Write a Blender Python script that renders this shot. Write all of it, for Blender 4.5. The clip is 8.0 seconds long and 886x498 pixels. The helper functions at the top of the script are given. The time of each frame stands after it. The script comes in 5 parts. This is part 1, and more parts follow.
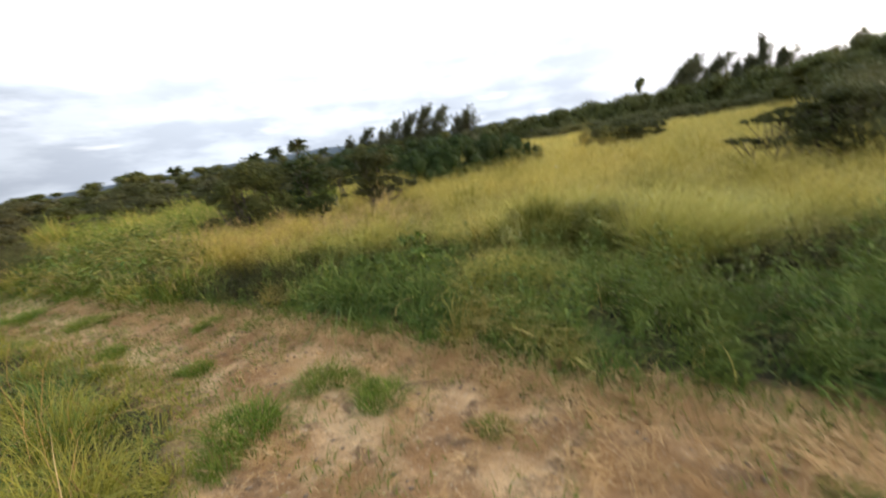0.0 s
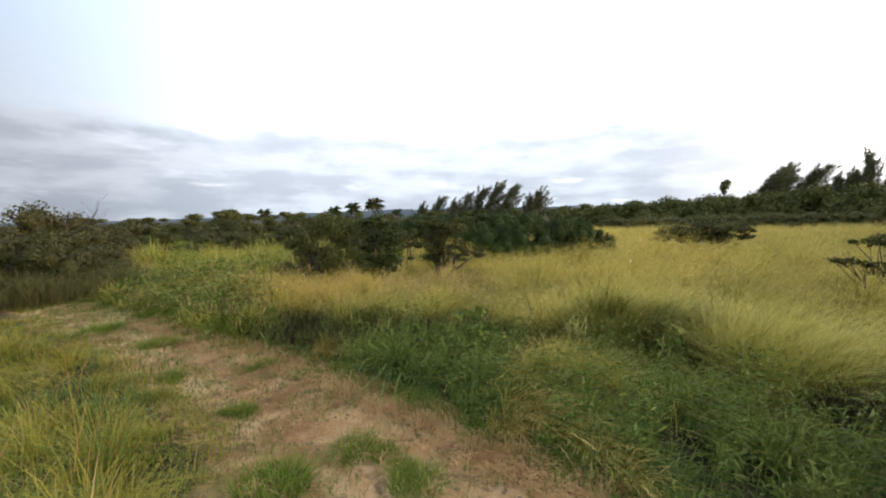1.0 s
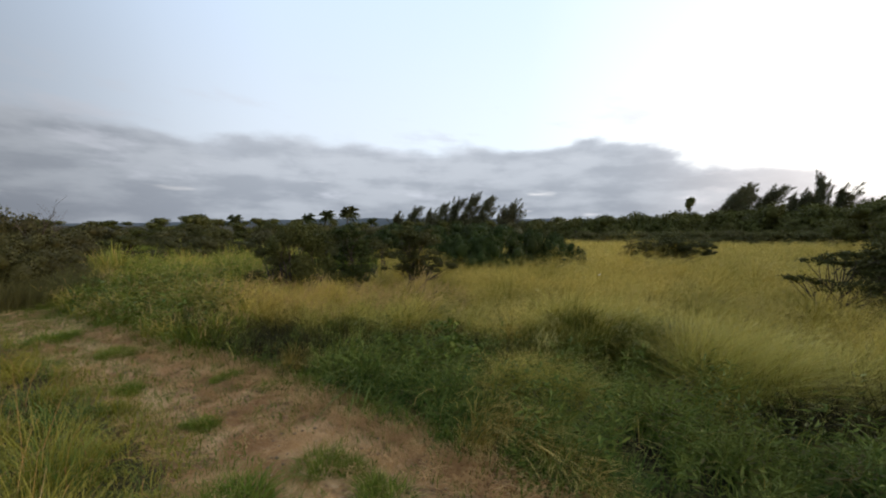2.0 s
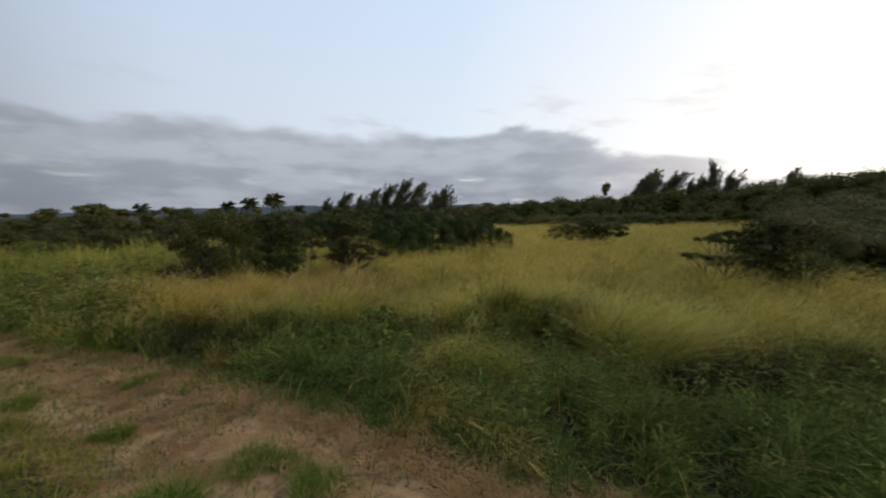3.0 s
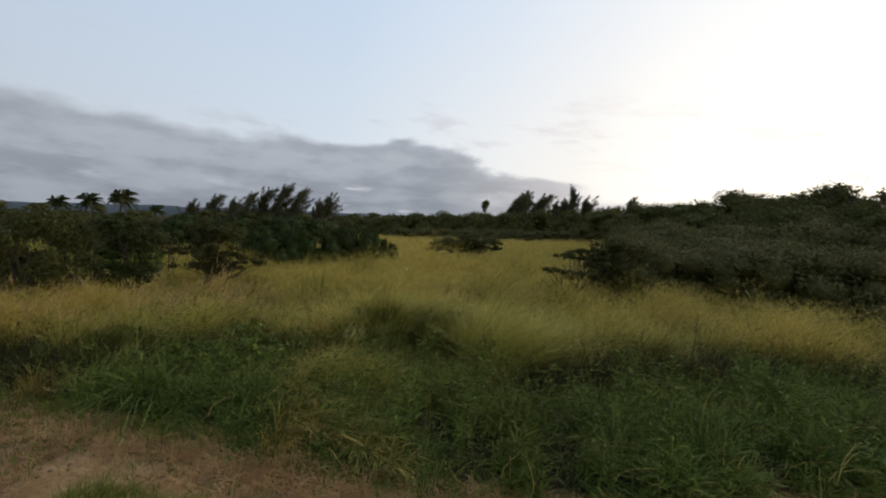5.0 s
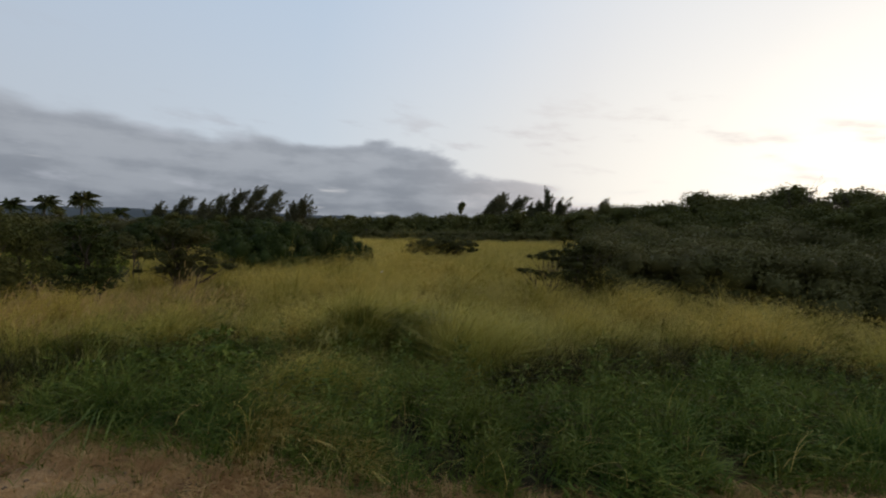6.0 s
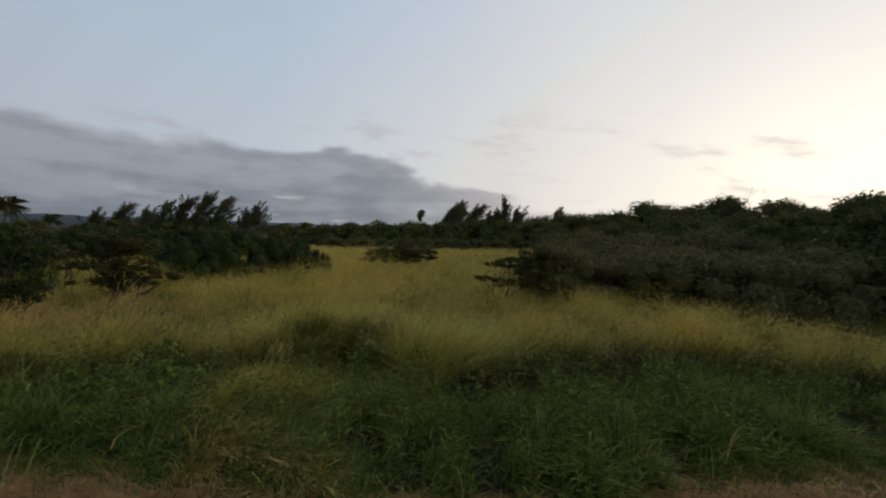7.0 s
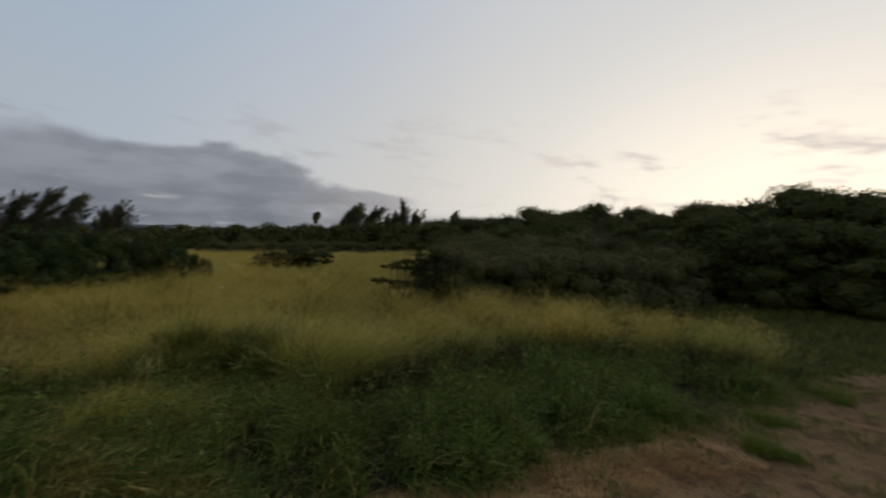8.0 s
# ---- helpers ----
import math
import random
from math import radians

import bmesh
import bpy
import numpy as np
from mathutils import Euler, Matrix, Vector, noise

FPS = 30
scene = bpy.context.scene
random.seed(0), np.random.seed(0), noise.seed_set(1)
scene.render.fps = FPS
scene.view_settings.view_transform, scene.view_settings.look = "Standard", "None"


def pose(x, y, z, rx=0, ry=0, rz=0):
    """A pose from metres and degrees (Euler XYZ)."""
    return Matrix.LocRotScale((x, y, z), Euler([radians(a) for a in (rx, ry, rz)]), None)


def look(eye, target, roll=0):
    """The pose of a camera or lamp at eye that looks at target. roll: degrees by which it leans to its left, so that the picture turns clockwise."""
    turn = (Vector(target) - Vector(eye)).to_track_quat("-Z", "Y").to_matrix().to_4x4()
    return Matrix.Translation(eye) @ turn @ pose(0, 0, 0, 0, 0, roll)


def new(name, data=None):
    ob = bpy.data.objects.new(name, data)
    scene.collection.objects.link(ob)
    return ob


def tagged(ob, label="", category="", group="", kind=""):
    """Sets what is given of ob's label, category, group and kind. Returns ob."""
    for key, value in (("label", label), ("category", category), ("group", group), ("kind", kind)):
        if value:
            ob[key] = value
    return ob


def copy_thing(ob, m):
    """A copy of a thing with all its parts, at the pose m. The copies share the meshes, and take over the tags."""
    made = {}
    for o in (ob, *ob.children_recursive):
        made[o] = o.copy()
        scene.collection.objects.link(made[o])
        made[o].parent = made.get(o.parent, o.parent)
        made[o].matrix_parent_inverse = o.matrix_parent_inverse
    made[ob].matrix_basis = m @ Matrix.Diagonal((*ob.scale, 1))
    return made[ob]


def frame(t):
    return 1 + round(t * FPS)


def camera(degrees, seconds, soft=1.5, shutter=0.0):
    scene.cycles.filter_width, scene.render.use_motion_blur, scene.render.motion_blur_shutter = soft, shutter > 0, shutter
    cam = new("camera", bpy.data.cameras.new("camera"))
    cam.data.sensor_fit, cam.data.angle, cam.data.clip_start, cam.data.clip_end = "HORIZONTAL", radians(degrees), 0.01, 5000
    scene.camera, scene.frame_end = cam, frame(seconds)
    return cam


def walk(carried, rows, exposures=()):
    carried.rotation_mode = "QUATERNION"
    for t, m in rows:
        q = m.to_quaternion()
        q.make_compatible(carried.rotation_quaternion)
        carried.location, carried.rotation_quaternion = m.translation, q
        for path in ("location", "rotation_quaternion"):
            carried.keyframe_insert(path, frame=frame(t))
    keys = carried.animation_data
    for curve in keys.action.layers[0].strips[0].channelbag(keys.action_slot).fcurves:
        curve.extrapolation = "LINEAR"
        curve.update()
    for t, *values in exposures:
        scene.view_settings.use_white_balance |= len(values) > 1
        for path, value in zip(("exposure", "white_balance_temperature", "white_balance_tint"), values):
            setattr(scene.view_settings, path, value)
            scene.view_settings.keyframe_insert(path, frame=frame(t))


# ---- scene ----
# seconds; place in metres; heading clockwise from +y, pitch and lean to the right in degrees
cam = camera(93.4, 8.0, soft=2.0, shutter=0.5)
PATH = [
    (0.0, -0.019, 0.039, 1.565, -9.10, -14.65, 8.62),
    (0.1, -0.037, 0.073, 1.559, -10.33, -12.67, 7.29),
    (0.2, -0.050, 0.090, 1.563, -12.23, -10.75, 6.53),
    (0.3, -0.054, 0.086, 1.562, -13.84, -9.22, 5.53),
    (0.4, -0.073, 0.076, 1.584, -14.83, -8.37, 4.24),
    (0.5, -0.059, 0.085, 1.593, -15.51, -7.16, 3.39),
    (1.0, -0.083, 0.092, 1.610, -16.40, -4.49, 1.17),
    (1.2, -0.078, 0.089, 1.614, -15.33, -4.26, 1.19),
    (2.3, -0.052, 0.070, 1.633, -11.71, -2.96, -0.42),
    (2.5, -0.047, 0.066, 1.636, -9.83, -3.87, 0.19),
    (3.0, -0.029, 0.031, 1.645, -3.74, -5.07, 0.70),
    (3.5, 0.000, 0.000, 1.650, 0.55, -5.27, 0.17),
    (4.0, 0.016, -0.020, 1.659, 3.97, -5.49, -0.38),
    (4.5, 0.020, -0.048, 1.670, 8.46, -4.11, -1.59),
    (5.0, 0.026, -0.073, 1.674, 11.88, -3.45, -1.90),
    (5.2, 0.030, -0.078, 1.675, 12.44, -3.58, -1.46),
    (6.3, 0.056, -0.110, 1.680, 16.82, -2.88, -1.64),
    (6.5, 0.060, -0.115, 1.681, 18.22, -2.84, -1.49),
    (7.0, 0.069, -0.126, 1.690, 20.55, -1.92, -1.55),
    (7.5, 0.081, -0.164, 1.687, 25.59, -1.23, -1.89),
    (8.0, 0.095, -0.219, 1.684, 34.29, -1.18, -1.34),
]
walk(cam, [(t, pose(x, y, z, 90 + pitch, 0, -head) @ pose(0, 0, 0, 0, 0, -lean)) for t, x, y, z, head, pitch, lean in PATH],
     exposures=[(0.0, 1.20), (0.5, 1.28), (1.0, 1.02), (1.2, 0.95), (2.3, 0.04), (3.5, -0.08), (4.5, -0.08), (5.0, -0.24), (6.5, -0.52), (8.0, -0.86)])

# ---- world and light: dusk, the sun just down behind the trees ----
SUN_AZ = 76.0      # degrees clockwise from +y
world = bpy.data.worlds.new("sky")
scene.world = world
world.use_nodes = True
wt = world.node_tree
wt.nodes.clear()


def wn(kind, **kw):
    n = wt.nodes.new(kind)
    for k, v in kw.items():
        n.inputs[k].default_value = v
    return n


def wmath(op, a, b=None, c=None, clamp=False):
    n = wt.nodes.new("ShaderNodeMath")
    n.operation, n.use_clamp = op, clamp
    for i, v in enumerate((a, b, c)):
        if v is None:
            continue
        if isinstance(v, (int, float)):
            n.inputs[i].default_value = v
        else:
            wt.links.new(v, n.inputs[i])
    return n.outputs[0]


def wrange(v, a, b, lo=0.0, hi=1.0):
    if a > b:
        a, b, lo, hi = b, a, hi, lo
    n = wt.nodes.new("ShaderNodeMapRange")
    n.interpolation_type = "SMOOTHSTEP"
    wt.links.new(v, n.inputs[0])
    for i, q in enumerate((a, b, lo, hi)):
        n.inputs[i + 1].default_value = q
    return n.outputs[0]


def wmix(f, a, b):
    n = wt.nodes.new("ShaderNodeMix")
    n.data_type = "RGBA"
    for s, v in ((n.inputs[0], f), (n.inputs[6], a), (n.inputs[7], b)):
        if isinstance(v, (int, float)):
            s.default_value = v
        elif isinstance(v, tuple):
            s.default_value = (*v, 1)
        else:
            wt.links.new(v, s)
    return n.outputs[2]


wtc = wn("ShaderNodeTexCoord")
wsep = wn("ShaderNodeSeparateXYZ")
wt.links.new(wtc.outputs["Generated"], wsep.inputs[0])
dx, dy, dz = wsep.outputs
sa = radians(SUN_AZ)
elev = wmath("MULTIPLY", wmath("ARCSINE", dz), 57.2958)
sunward = wmath("ADD", wmath("MULTIPLY", dx, math.sin(sa)), wmath("MULTIPLY", dy, math.cos(sa)))
nish = wn("ShaderNodeTexSky")
nish.sky_type = "NISHITA"
nish.sun_disc = False
nish.sun_elevation, nish.sun_rotation = radians(4.0), sa
nish.air_density, nish.dust_density, nish.ozone_density = 1.0, 1.5, 1.5
clear = wn("ShaderNodeMix")
clear.data_type, clear.blend_type = "RGBA", "MULTIPLY"
clear.inputs[0].default_value = 1.0
wt.links.new(nish.outputs[0], clear.inputs[6])
clear.inputs[7].default_value = (0.12, 0.12, 0.12, 1)


def wramp(v, stops):
    """Colours at half their strength along a value."""
    r = wt.nodes.new("ShaderNodeValToRGB")
    e = r.color_ramp.elements
    while len(e) < len(stops):
        e.new(0.5)
    for el, (p, c) in zip(e, stops):
        el.position, el.color = p, (*[q * 0.5 for q in c], 1)
    wt.links.new(v, r.inputs[0])
    return r.outputs[0]


# thin high veil, warm and bright where the sun has gone down
toward = wrange(sunward, -1.0, 1.0)
toward.node.interpolation_type = "LINEAR"
low_veil = wramp(toward, [(0.0, (0.36, 0.40, 0.47)), (0.25, (0.61, 0.67, 0.75)), (0.60, (0.77, 0.85, 0.93)), (0.74, (0.95, 0.97, 0.98)), (0.84, (1.10, 1.06, 1.01)), (0.93, (1.40, 1.32, 1.19)), (1.0, (1.92, 1.74, 1.46))])
high_veil = wramp(toward, [(0.0, (0.32, 0.40, 0.51)), (0.25, (0.54, 0.67, 0.86)), (0.60, (0.62, 0.765, 0.96)), (0.76, (0.79, 0.89, 1.03)), (0.86, (1.00, 1.03, 1.08)), (1.0, (1.22, 1.19, 1.16))])
veil = wmix(wrange(elev, 2, 36), low_veil, high_veil)
half = wmix(0.5, clear.outputs[2], (0.0, 0.0, 0.0))
sky = wmix(0.94, half, veil)
# low bank of stratocumulus, thinning towards the sun
az = wmath("MULTIPLY", wmath("ARCTAN2", dx, dy), 57.2958)


def cloud_noise(wide, tall, seed, detail, rough, skew=0.0):
    """Noise over azimuth and height; wide, tall: degrees a lump."""
    c = wt.nodes.new("ShaderNodeCombineXYZ")
    wt.links.new(wmath("MULTIPLY", wmath("ADD", az, wmath("MULTIPLY", elev, skew)), 1.0 / wide), c.inputs[0])
    wt.links.new(wmath("MULTIPLY", elev, 1.0 / tall), c.inputs[1])
    c.inputs[2].default_value = seed
    n = wn("ShaderNodeTexNoise", Scale=1.0, Detail=detail, Roughness=rough)
    wt.links.new(c.outputs[0], n.inputs["Vector"])
    return n.outputs[0]


puffs = cloud_noise(12.0, 5.0, 3.7, 6.0, 0.50)
streaks = cloud_noise(15.0, 2.1, 8.2, 5.0, 0.5)
bank_top = wrange(az, -4, 60, 11.6, -1.0)
edge = wmath("ADD", wmath("SUBTRACT", bank_top, elev), wmath("MULTIPLY", wmath("SUBTRACT", puffs, 0.5), wrange(az, -20, 18, 9.0, 15.0)))
bank = wrange(edge, -0.5, 1.5, 0.0, 0.95)
lumps = cloud_noise(7.0, 2.6, 12.9, 6.0, 0.55)
body = wmath("ADD", wmath("MULTIPLY", streaks, 0.45), wmath("MULTIPLY", lumps, 0.55))
shade = wmath("ADD", wmath("MULTIPLY", wrange(body, 0.40, 0.61), 0.60), wmath("MULTIPLY", wrange(elev, 0.5, 10.0), 0.40))
grey = wmix(shade, (0.126, 0.140, 0.165), (0.224, 0.241, 0.268))
grey = wmix(wrange(edge, 2.6, 0.4, 0.0, 0.65), grey, (0.245, 0.265, 0.298))
grey = wmix(wrange(az, 8, 45), grey, (0.42, 0.385, 0.375))
sky = wmix(bank, sky, grey)
# bright slits between the layers
slit = wmath("MULTIPLY", wrange(cloud_noise(9.0, 1.3, 1.4, 3.0, 0.5), 0.63, 0.78), wrange(elev, 10.0, 6.0))
sky = wmix(wmath("MULTIPLY", slit, 0.5), sky, wmix(wrange(az, -45, 20), (0.32, 0.32, 0.33), (0.46, 0.45, 0.45)))
# a few thin wisps and puffs above the bank
wisp = wmath("MULTIPLY", wrange(cloud_noise(10.0, 3.2, 5.5, 6.0, 0.56, 1.2), 0.54, 0.72), wmath("MULTIPLY", wrange(elev, 1.0, 4.0), wrange(elev, 21.0, 9.0)))
sky = wmix(wmath("MULTIPLY", wisp, 0.75), sky, wmix(wrange(az, -10, 55), (0.27, 0.285, 0.32), (0.48, 0.43, 0.41)))
# dusk: darker overhead and in the east
dim = wmath("MULTIPLY", wrange(elev, 34, 80, 2.2, 1.0), wrange(sunward, -0.3, -0.95, 1.0, 0.5))
wbg = wn("ShaderNodeBackground", Strength=1.0)
wt.links.new(sky, wbg.inputs[0])
wt.links.new(dim, wbg.inputs[1])
wout = wn("ShaderNodeOutputWorld")
wt.links.new(wbg.outputs[0], wout.inputs[0])

sun_data = bpy.data.lights.new("sun", "SUN")
sun_data.energy, sun_data.angle, sun_data.color = 1.35, radians(24), (1.0, 0.72, 0.40)
sun = new("sun", sun_data)
sun.matrix_world = look((math.sin(sa) * 50, math.cos(sa) * 50, 5.5), (0, 0, 0.5))

# ---- materials ----


def mat(name):
    m = bpy.data.materials.new(name)
    m.use_nodes = True
    nt = m.node_tree
    b = nt.nodes["Principled BSDF"]
    return m, nt, b


def ramp(nt, fac, stops):
    r = nt.nodes.new("ShaderNodeValToRGB")
    e = r.color_ramp.elements
    while len(e) < len(stops):
        e.new(0.5)
    for el, (p, c) in zip(e, stops):
        el.position, el.color = p, (*c, 1)
    nt.links.new(fac, r.inputs[0])
    return r.outputs[0]


def mixc(nt, f, a, b, blend="MIX"):
    n = nt.nodes.new("ShaderNodeMix")
    n.data_type, n.blend_type = "RGBA", blend
    for s, v in ((n.inputs[0], f), (n.inputs[6], a), (n.inputs[7], b)):
        if isinstance(v, (int, float)):
            s.default_value = v
        elif isinstance(v, tuple):
            s.default_value = (*v, 1)
        else:
            nt.links.new(v, s)
    return n.outputs[2]


def noise_of(nt, scale, detail=3.0, rough=0.55):
    g = nt.nodes.new("ShaderNodeNewGeometry")
    n = nt.nodes.new("ShaderNodeTexNoise")
    n.inputs["Scale"].default_value, n.inputs["Detail"].default_value, n.inputs["Roughness"].default_value = scale, detail, rough
    nt.links.new(g.outputs["Position"], n.inputs["Vector"])
    return n.outputs[0]


def smooth(nt, v, a, b):
    n = nt.nodes.new("ShaderNodeMapRange")
    n.interpolation_type = "SMOOTHSTEP"
    nt.links.new(v, n.inputs[0])
    n.inputs[1].default_value, n.inputs[2].default_value = a, b
    return n.outputs[0]


def smooth_sum(nt, a, b):
    n = nt.nodes.new("ShaderNodeMath")
    n.operation = "MULTIPLY_ADD"
    h = nt.nodes.new("ShaderNodeMath")
    h.operation = "MULTIPLY"
    h.inputs[1].default_value = 0.6
    nt.links.new(b, h.inputs[0])
    nt.links.new(a, n.inputs[0])
    n.inputs[1].default_value = 0.4
    nt.links.new(h.outputs[0], n.inputs[2])
    return n.outputs[0]


def foliage(name, low, mid, high, patch, patch_scale=0.5, tip=None, see=0.3, rough=0.55):
    """Leaf or blade: each leaf its own tone, patches over the plant, a drier tip along a blade, some light let through."""
    m, nt, b = mat(name)
    g = nt.nodes.new("ShaderNodeNewGeometry")
    k = g.outputs["Random Per Island"]
    if tip:
        to = nt.nodes.new("ShaderNodeAttribute")
        to.attribute_name = "tone"
        k = smooth_sum(nt, k, to.outputs["Fac"])
    c = ramp(nt, k, [(0.0, low), (0.5, mid), (1.0, high)])
    c = mixc(nt, smooth(nt, noise_of(nt, patch_scale, 3.0), 0.42, 0.66), c, patch)
    if tip:
        a = nt.nodes.new("ShaderNodeAttribute")
        a.attribute_name = "along"
        ripe = nt.nodes.new("ShaderNodeMath")
        ripe.operation = "MULTIPLY_ADD"
        nt.links.new(to.outputs["Fac"], ripe.inputs[0])
        ripe.inputs[1].default_value, ripe.inputs[2].default_value = 0.75, 0.25
        dry = nt.nodes.new("ShaderNodeMath")
        dry.operation = "MULTIPLY"
        nt.links.new(smooth(nt, a.outputs["Fac"], 0.30, 1.0), dry.inputs[0])
        nt.links.new(ripe.outputs[0], dry.inputs[1])
        c = mixc(nt, dry.outputs[0], c, tip)
    nt.links.new(c, b.inputs["Base Color"])
    b.inputs["Roughness"].default_value = rough
    b.inputs["Specular IOR Level"].default_value = 0.12
    t = nt.nodes.new("ShaderNodeBsdfTranslucent")
    nt.links.new(c, t.inputs[0])
    s = nt.nodes.new("ShaderNodeMixShader")
    s.inputs[0].default_value = see
    nt.links.new(b.outputs[0], s.inputs[1])
    nt.links.new(t.outputs[0], s.inputs[2])
    nt.links.new(s.outputs[0], nt.nodes["Material Output"].inputs[0])
    return m


def bark(name, a, c):
    m, nt, b = mat(name)
    nt.links.new(mixc(nt, noise_of(nt, 14.0, 5.0), a, c), b.inputs["Base Color"])
    b.inputs["Roughness"].default_value = 0.9
    bump = nt.nodes.new("ShaderNodeBump")
    bump.inputs["Strength"].default_value, bump.inputs["Distance"].default_value = 0.6, 0.02
    nt.links.new(noise_of(nt, 40.0, 4.0), bump.inputs["Height"])
    nt.links.new(bump.outputs[0], b.inputs["Normal"])
    return m


def plain(name, a, c, scale, rough=0.8):
    m, nt, b = mat(name)
    nt.links.new(mixc(nt, noise_of(nt, scale, 5.0), a, c), b.inputs["Base Color"])
    b.inputs["Roughness"].default_value = rough
    return m


M_FIELD = foliage("field_grass_blade", (0.096, 0.120, 0.020), (0.245, 0.220, 0.033), (0.485, 0.360, 0.066), (0.190, 0.190, 0.027), 0.8, (0.840, 0.600, 0.148), 0.16)
M_SEED = foliage("grass_seed_head", (0.520, 0.415, 0.088), (0.670, 0.505, 0.120), (0.790, 0.595, 0.180), (0.500, 0.400, 0.080), 0.55, None, 0.4)
M_TAN = foliage("tan_seed_head", (0.420, 0.270, 0.100), (0.560, 0.370, 0.150), (0.700, 0.490, 0.230), (0.480, 0.320, 0.120), 0.8, None, 0.4)
M_GREEN = foliage("green_grass_blade", (0.028, 0.066, 0.015), (0.084, 0.148, 0.028), (0.240, 0.298, 0.060), (0.122, 0.172, 0.032), 1.4, (0.345, 0.350, 0.078), 0.16)
M_BRIGHT = foliage("fresh_grass_blade", (0.050, 0.100, 0.010), (0.098, 0.160, 0.016), (0.180, 0.225, 0.028), (0.125, 0.165, 0.020), 0.8, (0.280, 0.275, 0.050), 0.16)
M_VERGE = foliage("verge_grass_blade", (0.070, 0.088, 0.010), (0.190, 0.186, 0.020), (0.360, 0.302, 0.050), (0.150, 0.155, 0.018), 1.3, (0.480, 0.395, 0.078), 0.16)
M_STRAW = foliage("straw_blade", (0.390, 0.212, 0.078), (0.530, 0.312, 0.126), (0.710, 0.452, 0.212), (0.355, 0.192, 0.074), 2.0, None, 0.15, 0.7)
M_BENT = foliage("bent_grass_blade", (0.356, 0.280, 0.064), (0.582, 0.420, 0.114), (0.807, 0.560, 0.200), (0.452, 0.336, 0.086), 1.5, (0.711, 0.519, 0.172), 0.25)
M_PALE = foliage("pale_grass_blade", (0.250, 0.262, 0.044), (0.420, 0.385, 0.072), (0.600, 0.490, 0.130), (0.330, 0.320, 0.058), 0.8, (0.680, 0.550, 0.150), 0.16)
# olive blades with shade put into the tone, for hollows and low grass
M_SHADE_MAT = foliage("shaded_mat_blade", (0.048, 0.066, 0.012), (0.110, 0.122, 0.021), (0.240, 0.222, 0.045), (0.085, 0.104, 0.018), 2.2, (0.340, 0.295, 0.070), 0.16)
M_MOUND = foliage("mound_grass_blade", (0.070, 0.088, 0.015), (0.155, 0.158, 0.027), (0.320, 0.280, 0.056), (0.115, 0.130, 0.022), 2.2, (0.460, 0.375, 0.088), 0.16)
M_REED = foliage("tall_grass_blade", (0.070, 0.120, 0.014), (0.145, 0.200, 0.026), (0.240, 0.275, 0.046), (0.150, 0.195, 0.028), 0.6, (0.380, 0.360, 0.075), 0.16)
M_FLECK = foliage("dry_weed_leaf", (0.238, 0.208, 0.043), (0.339, 0.288, 0.068), (0.441, 0.368, 0.111), (0.271, 0.240, 0.051), 1.0, None, 0.3)
M_DRY = foliage("dry_grass_blade", (0.094, 0.083, 0.028), (0.141, 0.121, 0.039), (0.188, 0.166, 0.061), (0.067, 0.083, 0.020), 0.5, (0.208, 0.189, 0.071), 0.25)
# dead blades, near black: the shade below the stand is in this colour
M_DEAD_SHADE = foliage("dead_shade_blade", (0.030, 0.026, 0.010), (0.045, 0.038, 0.015), (0.072, 0.058, 0.024), (0.034, 0.034, 0.013), 1.0, None, 0.1)
M_WEED = foliage("weed_leaf", (0.050, 0.088, 0.015), (0.118, 0.166, 0.026), (0.225, 0.252, 0.046), (0.118, 0.138, 0.024), 1.2, None, 0.16)
M_THORN = foliage("thorn_shrub_leaf", (0.058, 0.056, 0.019), (0.084, 0.080, 0.026), (0.115, 0.105, 0.036), (0.085, 0.075, 0.030), 0.6, None, 0.2)
M_BUSH = foliage("shrub_leaf", (0.055, 0.058, 0.016), (0.074, 0.076, 0.021), (0.098, 0.094, 0.028), (0.090, 0.082, 0.026), 0.7, None, 0.25)
M_OLIVE = foliage("olive_shrub_leaf", (0.064, 0.070, 0.018), (0.084, 0.090, 0.023), (0.108, 0.108, 0.030), (0.098, 0.093, 0.027), 0.9, None, 0.25)
M_GREYBUSH = foliage("grey_shrub_leaf", (0.098, 0.096, 0.032), (0.128, 0.124, 0.041), (0.160, 0.150, 0.052), (0.155, 0.138, 0.055), 0.45, None, 0.25)
M_DARK = foliage("dark_tree_leaf", (0.074, 0.080, 0.021), (0.098, 0.104, 0.026), (0.126, 0.128, 0.034), (0.120, 0.114, 0.032), 0.3, None, 0.25)
M_HEDGE = foliage("thicket_leaf", (0.030, 0.047, 0.011), (0.042, 0.062, 0.014), (0.062, 0.080, 0.018), (0.046, 0.056, 0.014), 0.35, None, 0.2)
M_NEEDLE = foliage("ironwood_needle", (0.078, 0.082, 0.038), (0.104, 0.104, 0.048), (0.135, 0.130, 0.062), (0.128, 0.114, 0.058), 0.3, None, 0.25)
M_PALM = foliage("palm_frond", (0.037, 0.055, 0.014), (0.064, 0.08, 0.020), (0.106, 0.11, 0.03), (0.095, 0.09, 0.028), 0.4, None, 0.25)
M_BARK = bark("grey_bark", (0.10, 0.08, 0.06), (0.20, 0.17, 0.14))
M_TWIG = bark("brown_bark", (0.05, 0.036, 0.025), (0.11, 0.08, 0.058))

